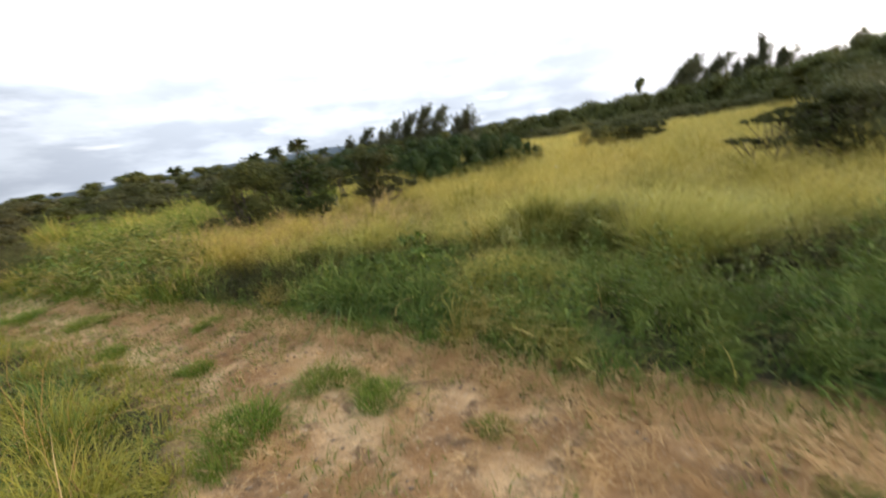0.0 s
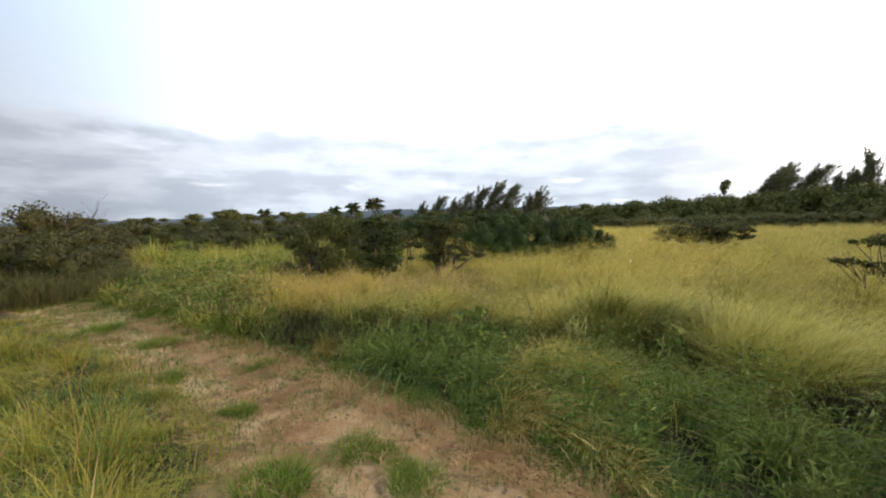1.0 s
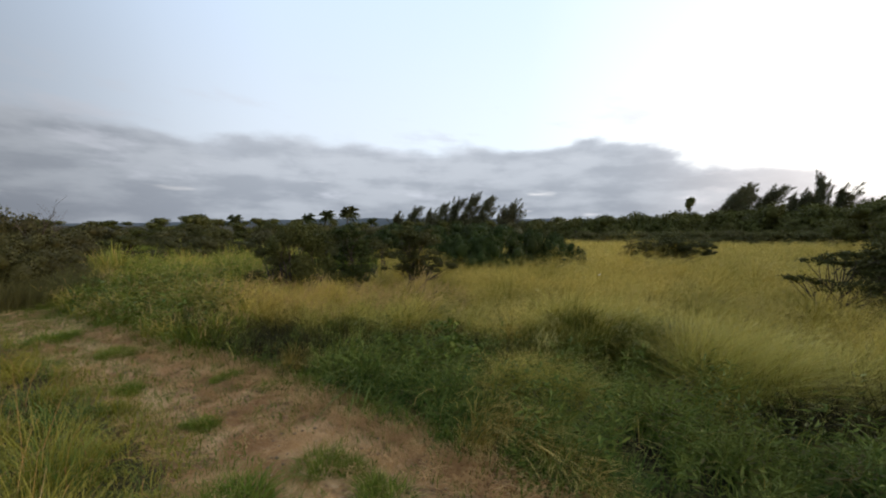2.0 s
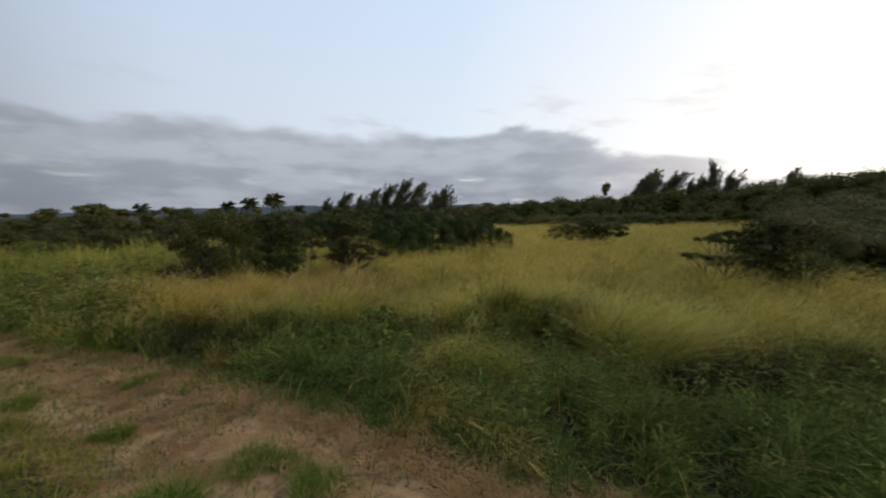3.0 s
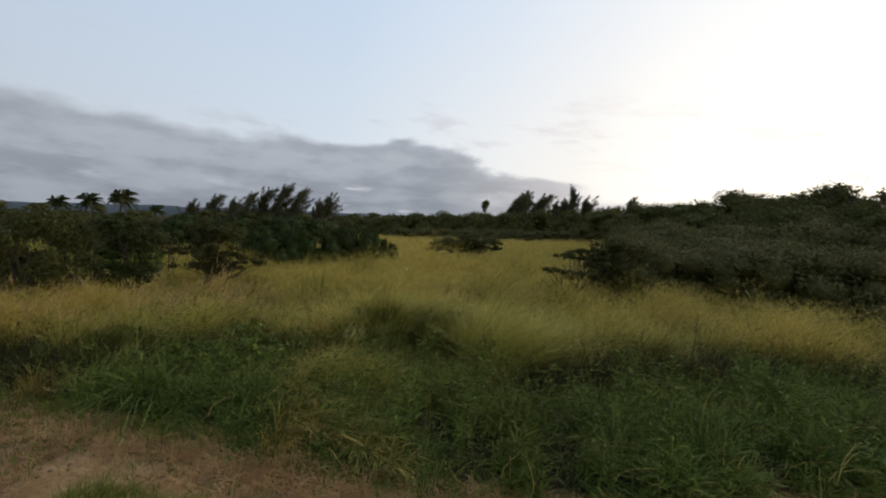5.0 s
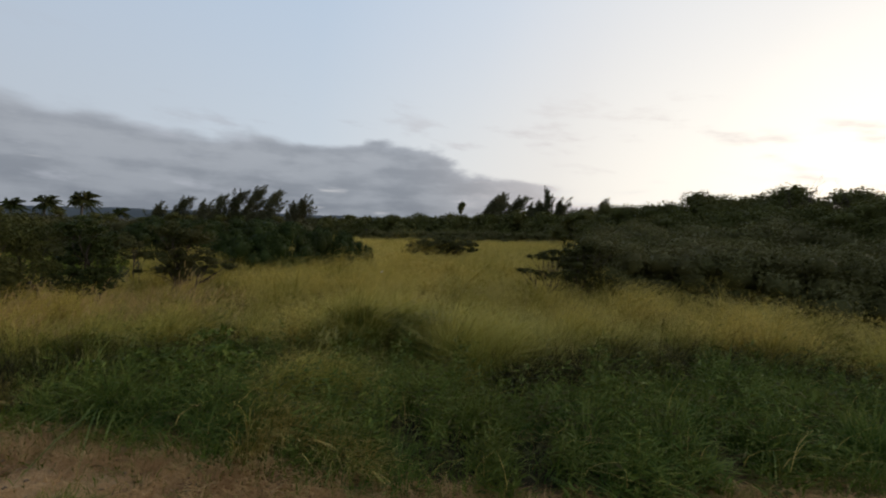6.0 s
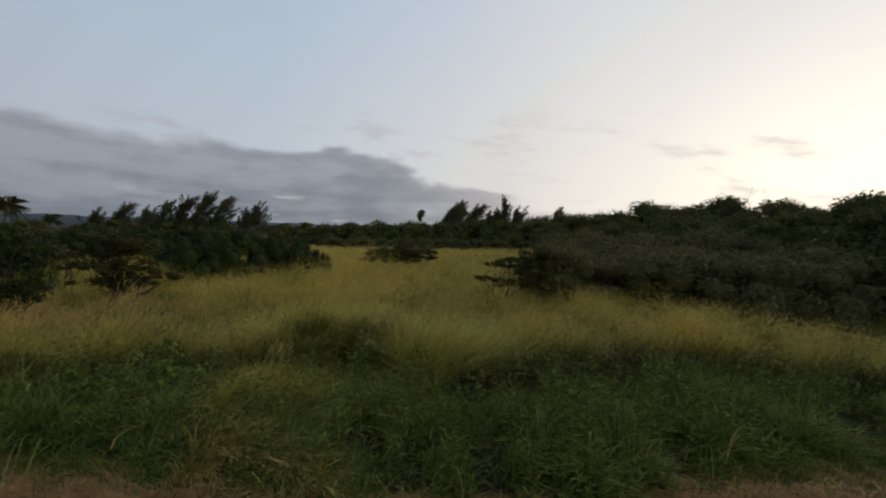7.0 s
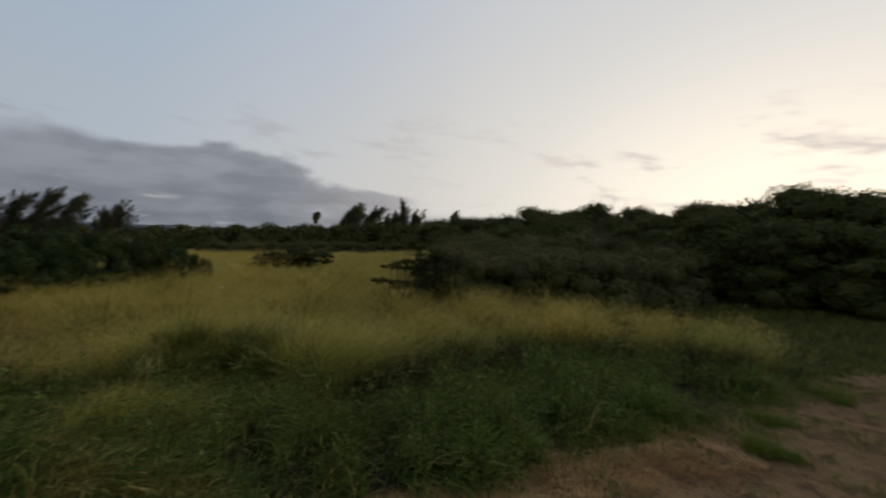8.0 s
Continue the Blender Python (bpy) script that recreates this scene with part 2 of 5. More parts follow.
# ground: sandy track with cut straw and bare earth, thatch under the grass
M_GROUND, nt, b = mat("earth_and_thatch")
at = nt.nodes.new("ShaderNodeAttribute")
at.attribute_name = "bare"
n1, n2, n3 = noise_of(nt, 1.1, 5.0, 0.6), noise_of(nt, 4.5, 6.0, 0.68), noise_of(nt, 40.0, 3.0)
sand = mixc(nt, smooth(nt, n1, 0.42, 0.58), (0.32, 0.168, 0.070), (0.64, 0.396, 0.195))
sand = mixc(nt, smooth(nt, n2, 0.50, 0.66), sand, (0.21, 0.122, 0.062))
sand = mixc(nt, smooth(nt, n3, 0.56, 0.78), sand, (0.58, 0.42, 0.26))
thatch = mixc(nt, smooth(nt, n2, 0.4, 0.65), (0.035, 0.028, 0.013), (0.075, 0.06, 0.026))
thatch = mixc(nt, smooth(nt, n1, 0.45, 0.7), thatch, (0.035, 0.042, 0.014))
# browner earth towards +x, with the deep shade there mixed into its colour
soil_shade = nt.nodes.new("ShaderNodeAttribute")
soil_shade.attribute_name = "soil_shade"
sand = mixc(nt, soil_shade.outputs["Fac"], sand, mixc(nt, smooth(nt, n2, 0.42, 0.62), (0.27, 0.160, 0.078), (0.15, 0.088, 0.044)))
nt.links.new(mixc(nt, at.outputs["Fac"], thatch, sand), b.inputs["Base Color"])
b.inputs["Roughness"].default_value = 0.95
b.inputs["Specular IOR Level"].default_value = 0.15
bump = nt.nodes.new("ShaderNodeBump")
bump.inputs["Strength"].default_value, bump.inputs["Distance"].default_value = 1.0, 0.05
nt.links.new(noise_of(nt, 24.0, 6.0, 0.65), bump.inputs["Height"])
nt.links.new(bump.outputs[0], b.inputs["Normal"])
# the blue of distance haze is part of this slope's base colour
M_HILL = plain("hazed_wooded_slope", (0.035, 0.052, 0.068), (0.050, 0.068, 0.08), 0.004, 1.0)
M_WALL = plain("pale_house_paint", (0.55, 0.50, 0.42), (0.65, 0.60, 0.52), 0.8)
M_ROOF = plain("house_roof_sheet", (0.40, 0.36, 0.31), (0.50, 0.45, 0.40), 1.5, 0.6)

# ---- plan: the track's two edges, the lie of the land ----
FIELD_EDGE = [(-40, 15), (-14, 8.2), (-9, 6.25), (-6.5, 5.5), (-4.5, 4.62), (-2.8, 4.1), (-2.0, 3.65), (-1.1, 3.28), (-0.45, 2.95), (0.2, 2.5),
              (0.65, 2.3), (1.85, 1.88), (2.7, 1.82), (3.9, 1.65), (6.1, 1.5), (8.0, 1.55), (9.2, 1.1), (11, 0.1), (14, -1.4), (40, -9)]
NEAR_EDGE = [(-40, 13.5), (-14, 7.2), (-10.8, 5.65), (-9.7, 5.3), (-6.5, 4.2), (-4.6, 3.5), (-3.6, 3.1), (-2.55, 2.6), (-2.0, 1.95), (-1.5, 0.9),
             (-0.9, -0.6), (0.5, -1.1), (3, -1.4), (8, -1.8), (11, -3.2), (14, -5), (40, -14)]
fe, ne = np.array(FIELD_EDGE, float), np.array(NEAR_EDGE, float)


def sstep(v, a, b):
    q = np.clip((v - a) / (b - a), 0, 1)
    return q * q * (3 - 2 * q)


def wave(x, y, s, seed=0.0):
    """Cheap smooth noise between about -1 and 1 over the plan; s: metres a wave."""
    k = 6.2832 / s
    return (np.sin(k * (x + 0.35 * y) + seed) * np.cos(k * (0.83 * y - 0.41 * x) + 1.7 * seed + 1.3)
            + 0.6 * np.sin(k * 1.93 * (0.7 * x - y) + 2.1 * seed + 0.4) * np.cos(k * 2.17 * (x + 0.22 * y) + seed)
            + 0.35 * np.sin(k * 4.3 * (x - 0.6 * y) + seed * 3.3) * np.sin(k * 3.9 * (y + 0.5 * x) + seed)) / 1.5


def field_in(x, y):
    """Metres inside the grass field from the track's edge (minus: on the track)."""
    return (y + 0.13 * wave(x, y, 1.1, 2.0) + 0.09 * wave(x, y, 0.45, 5.0) - np.interp(x, fe[:, 0], fe[:, 1])) * 0.88


def near_in(x, y):
    """Metres inside the near verge."""
    return (np.interp(x, ne[:, 0], ne[:, 1]) + 0.12 * wave(x, y, 0.9, 5.0) - y) * 0.8


def land(x, y):
    x, y = np.asarray(x, float), np.asarray(y, float)
    r = np.hypot(x, y)
    z = -0.012 * np.clip(r - 5, 0, 70)
    z = z + (1.9 + 0.012 * np.clip(r - 5, 0, 70)) * sstep(x, 11, 38) * sstep(y, 48, 22) * sstep(y, -40, 0)
    rel = sstep(r, 60, 25)
    z = z + rel * (0.05 * wave(x, y, 7.0, 1.0) * sstep(r, 2, 7))
    on = sstep(field_in(x, y), 0.25, -0.1) * sstep(near_in(x, y), 0.25, -0.1)
    z = z + rel * (0.020 * wave(x, y, 1.5, 3.0) + 0.013 * wave(x, y, 0.62, 7.0) + 0.010 * wave(0.4 * x + y, y - 0.7 * x, 0.27, 2.0)) - 0.04 * on * rel
    return z


def polar(az, d):
    a = radians(az)
    return d * math.sin(a), d * math.cos(a)


# ---- building helpers ----


def raw_mesh(name, co, quads=None, tris=None, along=None, tone=None):
    me = bpy.data.meshes.new(name)
    quads = np.zeros((0, 4), np.int64) if quads is None else quads
    tris = np.zeros((0, 3), np.int64) if tris is None else tris
    me.vertices.add(len(co))
    me.vertices.foreach_set("co", np.ascontiguousarray(co, np.float32).ravel())
    me.loops.add(quads.size + tris.size)
    me.loops.foreach_set("vertex_index", np.concatenate([quads.ravel(), tris.ravel()]).astype(np.int32))
    me.polygons.add(len(quads) + len(tris))
    starts = np.concatenate([np.arange(len(quads)) * 4, quads.size + np.arange(len(tris)) * 3])
    me.polygons.foreach_set("loop_start", starts.astype(np.int32))
    me.polygons.foreach_set("loop_total", np.concatenate([np.full(len(quads), 4), np.full(len(tris), 3)]).astype(np.int32))
    if along is not None:
        a = me.attributes.new("along", "FLOAT", "POINT")
        a.data.foreach_set("value", np.ascontiguousarray(along, np.float32))
    if tone is not None:
        a = me.attributes.new("tone", "FLOAT", "POINT")
        a.data.foreach_set("value", np.ascontiguousarray(tone, np.float32))
    me.update(calc_edges=True)
    me.validate()
    return me


def obj(name, me, material, parent=None, label=""):
    me.materials.append(material)
    ob = new(name, me)
    if parent:
        ob.parent = parent
    if label:
        ob["label"] = label
    return ob


def blade_mesh(name, base, height, width, lean, rng, levels=3, curl=1.0, face=None, tone=None, sag=0.30):
    """Grass blades: base (n,3), height and width (n), lean (n,2) the tip's sideways reach in blade lengths, sag: how far the arch falls."""
    n = len(base)
    fall = sag * np.hypot(lean[:, 0], lean[:, 1])
    turn = rng.uniform(0, math.pi, n) if face is None else face
    side = np.stack([np.cos(turn), np.sin(turn), np.zeros(n)], 1)
    rows, alongs = [], []
    for k in range(levels):
        s = k / levels
        reach = s ** (1.0 + curl)
        mid = base + np.concatenate([lean * (height * reach)[:, None], (height * (s - fall * s * s))[:, None]], 1)
        w = width * (1.0 - 0.55 * s) * (0.75 if k == 0 else 1.0) * 0.5
        rows += [mid - side * w[:, None], mid + side * w[:, None]]
        alongs += [np.full(n, s)] * 2
    tip = base + np.concatenate([lean * height[:, None], (height * (1 - fall))[:, None]], 1)
    rows.append(tip)
    alongs.append(np.ones(n))
    m = 2 * levels + 1
    co = np.stack(rows, 1).reshape(-1, 3)
    al = np.stack(alongs, 1).ravel()
    o = np.arange(n)[:, None] * m
    quads = np.concatenate([o + np.array([[2 * k, 2 * k + 1, 2 * k + 3, 2 * k + 2]]) for k in range(levels - 1)]) if levels > 1 else None
    tris = o + np.array([[m - 3, m - 2, m - 1]])
    tone = rng.random(n) if tone is None else tone
    return raw_mesh(name, co, quads, tris, al, np.repeat(tone, m))


def leaf_mesh(name, centre, axis, normal, length, width, core=None):
    """Pointed leaves with a fold along the midrib; core: the dense twiggy heart of the clumps (points, quads)."""
    n = len(centre)
    axis = axis / np.linalg.norm(axis, axis=1)[:, None]
    side = np.cross(axis, normal)
    side /= np.linalg.norm(side, axis=1)[:, None] + 1e-9
    up = np.cross(side, axis)
    l, w = length[:, None], width[:, None]
    co = np.stack([centre - axis * l * 0.5, centre + side * w * 0.5 + up * w * 0.18 - axis * l * 0.05, centre + axis * l * 0.5 - up * l * 0.08,
                   centre - side * w * 0.5 + up * w * 0.18 - axis * l * 0.05], 1).reshape(-1, 3)
    o = np.arange(n)[:, None] * 4
    tri = np.concatenate([o + np.array([[0, 1, 2]]), o + np.array([[0, 2, 3]])])
    if core is None:
        return raw_mesh(name, co, None, tri)
    return raw_mesh(name, np.concatenate([co, core[0]]), core[1] + len(co), tri)


def heart(cl, flat, rng, size=0.80):
    """Lumpy closed masses inside the leaf clumps."""
    th, ph = np.meshgrid(np.linspace(0.15, math.pi - 0.15, 6), np.arange(8) * math.pi / 4, indexing="ij")
    d = np.stack([np.sin(th) * np.cos(ph), np.sin(th) * np.sin(ph), np.cos(th)], -1).reshape(-1, 3)
    i, k = np.meshgrid(np.arange(5), np.arange(8), indexing="ij")
    q = np.stack([i * 8 + k, i * 8 + (k + 1) % 8, (i + 1) * 8 + (k + 1) % 8, (i + 1) * 8 + k], -1).reshape(-1, 4)
    cos, qs = [], []
    for j, (c, R) in enumerate(cl):
        cos.append(c + d * R * size * 0.98 * rng.uniform(0.68, 1.10, (len(d), 1)) * [1, 1, flat])
        qs.append(q + j * len(d))
    return np.concatenate(cos), np.concatenate(qs)


def tube_data(path, radii, sides=6):
    """A tapered limb along a line of points."""
    p = np.array(path, float)
    r = np.array(radii, float)
    d = np.gradient(p, axis=0)
    d /= np.linalg.norm(d, axis=1)[:, None] + 1e-9
    ref = np.where(np.abs(d[:, 2:3]) > 0.9, [[1.0, 0, 0]], [[0, 0, 1.0]])
    u = np.cross(d, ref)
    u /= np.linalg.norm(u, axis=1)[:, None]
    v = np.cross(d, u)
    a = np.arange(sides) * 2 * math.pi / sides
    co = (p[:, None] + r[:, None, None] * (u[:, None] * np.cos(a)[None, :, None] + v[:, None] * np.sin(a)[None, :, None])).reshape(-1, 3)
    i, k = np.meshgrid(np.arange(len(p) - 1), np.arange(sides), indexing="ij")
    q = np.stack([i * sides + k, i * sides + (k + 1) % sides, (i + 1) * sides + (k + 1) % sides, (i + 1) * sides + k], -1).reshape(-1, 4)
    return co, q


def tubes_mesh(name, limbs, sides=6):
    cos, qs, o = [], [], 0
    for path, radii in limbs:
        co, q = tube_data(path, radii, sides)
        cos.append(co)
        qs.append(q + o)
        o += len(co)
    return raw_mesh(name, np.concatenate(cos), np.concatenate(qs))


def bent(a, c, rng, sag=0.12, n=6):
    a, c = np.array(a, float), np.array(c, float)
    s = np.linspace(0, 1, n)[:, None]
    off = rng.normal(0, sag, 3) * np.linalg.norm(c - a)
    return a + (c - a) * s + off * np.sin(s * math.pi) * 0.6


def tree_thing(name, seed, height, spread, clumps, leaves, leaf, material, wood=None, trunk_h=0.35, trunk_r=0.08, flat=0.7, lean=(0.0, 0.0),
               stems=1, clump_r=0.30, low=0.25, droop=0.0, upper=0.3, domed=True, core=0.0):
    """A woody plant at the origin: stems, a limb to each clump of leaves, and the crown of single leaves."""
    rng = np.random.default_rng(seed)
    root = new(name)
    limbs, cl = [], []
    top = np.array([lean[0] * height * trunk_h, lean[1] * height * trunk_h, height * trunk_h])
    forks = []
    for s in range(stems):
        base = np.array([*(rng.normal(0, 0.06 * spread, 2) if stems > 1 else (0, 0)), -0.15])
        f = top + (rng.normal(0, 0.12, 3) * spread if stems > 1 else 0)
        forks.append(f)
        limbs.append((bent(base, f, rng, 0.05), np.linspace(trunk_r * 1.25, trunk_r * 0.7, 6) / math.sqrt(stems)))
    for k in range(clumps):
        a = rng.uniform(0, 2 * math.pi)
        rr = math.sqrt(rng.uniform(0.02, 1.0))
        h = low + (1 - low) * rng.uniform(0.0, 1.0) ** 0.8
        dome = math.sqrt(max(0.05, 1 - (max(0.0, h - 0.35) / 0.72) ** 2))
        c = np.array([math.cos(a) * rr * spread * 0.5 * dome, math.sin(a) * rr * spread * 0.5 * dome, h * height * (1 - 0.10 * rng.random())])
        if domed:
            p = math.asin(rng.uniform(-0.32, 1.0)) if k % 4 else math.asin(rng.uniform(-0.1, 0.4))
            q = rng.uniform(0.66, 0.84) if k % 4 else rng.uniform(0.3, 0.7)
            h0 = low * height + 0.1 * height
            c = np.array([math.cos(p) * math.cos(a) * q * spread * 0.5, math.cos(p) * math.sin(a) * q * spread * 0.5, h0 + math.sin(p) * (height - h0) * q])
        c[:2] += np.array(lean) * c[2]
        R = spread * clump_r * (rng.uniform(0.5, 1.3) if core else rng.uniform(0.6, 1.15))
        c[2] = min(c[2], height - R * flat * 0.6)
        cl.append((c, R))
        f = forks[k % stems]
        limbs.append((bent(f, c, rng, 0.14), np.linspace(trunk_r * 0.5, trunk_r * 0.10, 6)))
    obj("trunk", tubes_mesh("trunk", limbs, 5), wood or M_BARK, root)
    per = np.maximum(1, (leaves * np.array([R ** 2 for _, R in cl]) / sum(R ** 2 for _, R in cl)).astype(int))
    cen, nor = [], []
    for (c, R), n in zip(cl, per):
        d = rng.normal(size=(n, 3))
        d /= np.linalg.norm(d, axis=1)[:, None]
        d[:, 2] = np.where(rng.random(n) < upper, np.abs(d[:, 2]), d[:, 2])
        rad = R * np.clip((rng.uniform(core ** 3, 1.0, n) ** 0.33 if core else rng.uniform(0.02, 1.0, n) ** 0.30) * (1 + 0.20 * np.sin(5 * d[:, 0] + 4 * d[:, 1] + c[0] * 9) * (0.8 if core else 1.0)) * rng.uniform(0.88, 1.06, n), 0.02, 1.02 if core > 0.7 else 1.10)
        pnt = c + d * rad[:, None] * np.array([1, 1, flat])
        pnt[:, 2] -= droop * np.hypot(d[:, 0], d[:, 1]) * R
        pnt[:, :2] += np.array(lean) * (pnt[:, 2:3] - c[2]) * 0.8
        cen.append(pnt)
        nor.append(d + rng.normal(0, 0.26, (n, 3)) + [0, 0, 0.30])
    cen, nor = np.concatenate(cen), np.concatenate(nor)
    keep = cen[:, 2] > 0.04 * height
    cen, nor = cen[keep], nor[keep]
    n = len(cen)
    axis = rng.normal(size=(n, 3)) * [1, 1, 0.6] + [lean[0], lean[1], -droop]
    ln = leaf * rng.uniform(0.6, 1.4, n)
    obj("crown", leaf_mesh("crown", cen, axis, nor, ln, ln * rng.uniform(0.40, 0.65, n), heart(cl, flat, rng, core) if core else None), material, root)
    return root


def put(ob, x, y, scale=1.0, turn=0.0, label="", category="", group="", dz=0.0, stretch=1.0):
    ob.matrix_basis = pose(x, y, float(land(x, y)) + dz, 0, 0, turn) @ Matrix.Diagonal((scale, scale, scale * stretch, 1))
    return tagged(ob, label, category, group)


used = set()


def plant(proto, x, y, scale=1.0, turn=0.0, label="", category="", group="", dz=0.0, stretch=1.0):
    """The first call places the model itself, later ones a copy."""
    ob = proto if proto.name not in used else copy_thing(proto, Matrix.Identity(4))
    used.add(proto.name)
    return put(ob, x, y, scale, turn, label, category, group, dz, stretch)

# ---- ground: one sheet, fine by the track, to the horizon ----


def graded(lo, hi, step, out):
    a = [lo]
    s = step
    while a[0] > -out:
        s *= 1.22
        a.insert(0, a[0] - s)
    c = np.arange(lo, hi, step).tolist()
    e, s = [hi], step
    while e[-1] < out:
        s *= 1.22
        e.append(e[-1] + s)
    return np.array(a[:-1] + c + e)


gx, gy = graded(-9.0, 8.0, 0.07, 4200), graded(-1.4, 5.6, 0.07, 4200)
X, Y = np.meshgrid(gx, gy)
Z = land(X, Y)
i, k = np.meshgrid(np.arange(len(gy) - 1), np.arange(len(gx) - 1), indexing="ij")
w_ = len(gx)
gq = np.stack([i * w_ + k, i * w_ + k + 1, (i + 1) * w_ + k + 1, (i + 1) * w_ + k], -1).reshape(-1, 4)
gme = raw_mesh("ground", np.stack([X, Y, Z], -1).reshape(-1, 3), gq)
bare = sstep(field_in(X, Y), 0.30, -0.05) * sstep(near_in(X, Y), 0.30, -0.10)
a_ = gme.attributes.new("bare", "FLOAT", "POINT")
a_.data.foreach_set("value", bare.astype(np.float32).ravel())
# share of the brown that carries earth tone and shade, growing with x
a_ = gme.attributes.new("soil_shade", "FLOAT", "POINT")
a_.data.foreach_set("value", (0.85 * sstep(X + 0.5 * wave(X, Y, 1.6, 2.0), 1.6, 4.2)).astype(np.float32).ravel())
gme.polygons.foreach_set("use_smooth", np.ones(len(gq), bool))
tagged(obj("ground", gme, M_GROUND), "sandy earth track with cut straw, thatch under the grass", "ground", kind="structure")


def ridge(name, az0, az1, dist, tops, label):
    """A far slope with depth: crest line tops (degrees of azimuth and height in metres)."""
    az = np.radians(np.linspace(az0, az1, 160))
    h = np.interp(np.degrees(az), [p[0] for p in tops], [p[1] for p in tops])
    h = h * (1 + 0.05 * np.sin(az * 60) + 0.03 * np.sin(az * 170 + 1))
    ks = np.linspace(0, 1, 9)
    co = []
    for s in ks:
        d = dist * (1 + 0.35 * s)
        co.append(np.stack([np.sin(az) * d, np.cos(az) * d, -6 + (h + 6) * np.sin(s * math.pi) ** 0.8], 1))
    co = np.concatenate(co)
    i, k = np.meshgrid(np.arange(8), np.arange(159), indexing="ij")
    q = np.stack([i * 160 + k, i * 160 + k + 1, (i + 1) * 160 + k + 1, (i + 1) * 160 + k], -1).reshape(-1, 4)
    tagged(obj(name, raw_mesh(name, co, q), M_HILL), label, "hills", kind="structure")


ridge("backdrop", -80, 60, 2300, [(-80, 5), (-56, 10), (-48, 16), (-38, 32), (-24, 50), (0, 50), (20, 38), (60, 20)], "low wooded hills, haze of distance put into their blue colour")

# ---- grass ----
G = np.random.default_rng(11)


def fan(n, az0, az1, r0, r1, power=1.0):
    """Points scattered over a sector of the plan, thinning outwards."""
    a = np.radians(G.uniform(az0, az1, n))
    r = r0 + (r1 - r0) * G.uniform(0, 1, n) ** power
    return r * np.sin(a), r * np.cos(a), r


def on_land(x, y, dz=-0.02):
    return np.stack([x, y, land(x, y) + dz], 1)


def tall_end(x, y):
    return x < 7.7 + 0.15 * (y - 1.5) + 0.25 * np.sin(3 * y)


def hummock(x, y):
    return 0.65 * wave(x, y, 2.6, 4.0) + 0.6 * wave(x + 0.7 * y, y, 1.25, 9.0)


def field_height(x, y):
    d, f = field_in(x, y), past_front(x, y)
    left = sstep(x, 0.4, -1.2)
    green = 0.15 + 0.09 * sstep(x, 1.0, 2.6) + (0.25 + 0.14 * left) * sstep(d, 0, 0.7)
    yellow = 0.70 - 0.04 * left
    green = green * (1 - 0.75 * sstep(f, -0.85, -0.45) * sstep(f, 0.15, -0.10) * sstep(x, 1.0, 1.6))
    t = sstep(f, -0.25, 0.35)
    h = green * (1 - t) + yellow * t
    mound = np.exp(-(((x - 0.55) / 0.75) ** 4 + ((y - 5.05) / 0.55) ** 4))
    az, r = np.degrees(np.arctan2(x, y)), np.hypot(x, y)
    hollow = sstep(az, -40, -35) * sstep(az, -12, -17) * sstep(r, 6.4, 7.6) * sstep(r, 17, 12)
    h = h * (1.0 + 0.55 * hummock(x, y)) * (1 - 0.15 * hollow)
    return h * (1 - mound) + 0.80 * mound, d, left, mound


FRONT = np.array([(-12, 8.2), (-6, 5.9), (-4.4, 5.2), (-3.4, 5.0), (-2.9, 5.1), (-2.4, 5.25), (-1.5, 5.35), (-0.6, 5.3), (0.2, 5.35), (1.22, 5.3), (1.36, 4.4), (1.6, 4.15), (2.0, 4.05), (2.9, 4.1), (3.7, 4.1), (4.35, 4.05), (5.2, 3.6), (6.0, 2.9), (6.6, 2.1), (7.0, 1.5)], float)


def past_front(x, y):
    """Metres behind the line where the yellow grass begins."""
    return y - np.interp(x, FRONT[:, 0], FRONT[:, 1]) + 0.22 * wave(x, y, 0.9, 3.0)


def yellow_share(x, y):
    mound = field_height(x, y)[3]
    s = sstep(past_front(x, y) - 0.12 * sstep(x, 1.3, 2.2), -0.2, 0.3)
    tuft = np.exp(-(((x + 0.1) / 0.45) ** 2 + ((y - 4.0) / 0.32) ** 2)) + np.exp(-(((x - 1.55) / 0.35) ** 2 + ((y - 4.4) / 0.45) ** 2))
    return np.clip(s * (0.92 + 0.25 * hummock(x, y)) + 0.9 * tuft - 0.85 * mound, 0.0, 1)


def stuff(name, me, material, label, category="grass"):
    return tagged(obj(name, me, material), label, category, kind="stuff")


def wind(n, base=0.30, spread=0.30):
    return np.stack([G.normal(base, spread, n), G.normal(-0.05, spread * 0.9, n)], 1)


def tussocky(x, y, per, reach):
    """Blades gathered in tussocks: their roots, outward lean, tussock number."""
    k = np.repeat(np.arange(len(x)), per)
    a, q = G.uniform(0, 2 * math.pi, len(k)), G.uniform(0, 1, len(k)) ** 0.7
    R = (reach * G.uniform(0.6, 1.4, len(x)))[k] * q
    out = np.stack([np.cos(a), np.sin(a)], 1) * q[:, None]
    return x[k] + out[:, 0] * R / np.maximum(q, 0.05), y[k] + out[:, 1] * R / np.maximum(q, 0.05), out, k


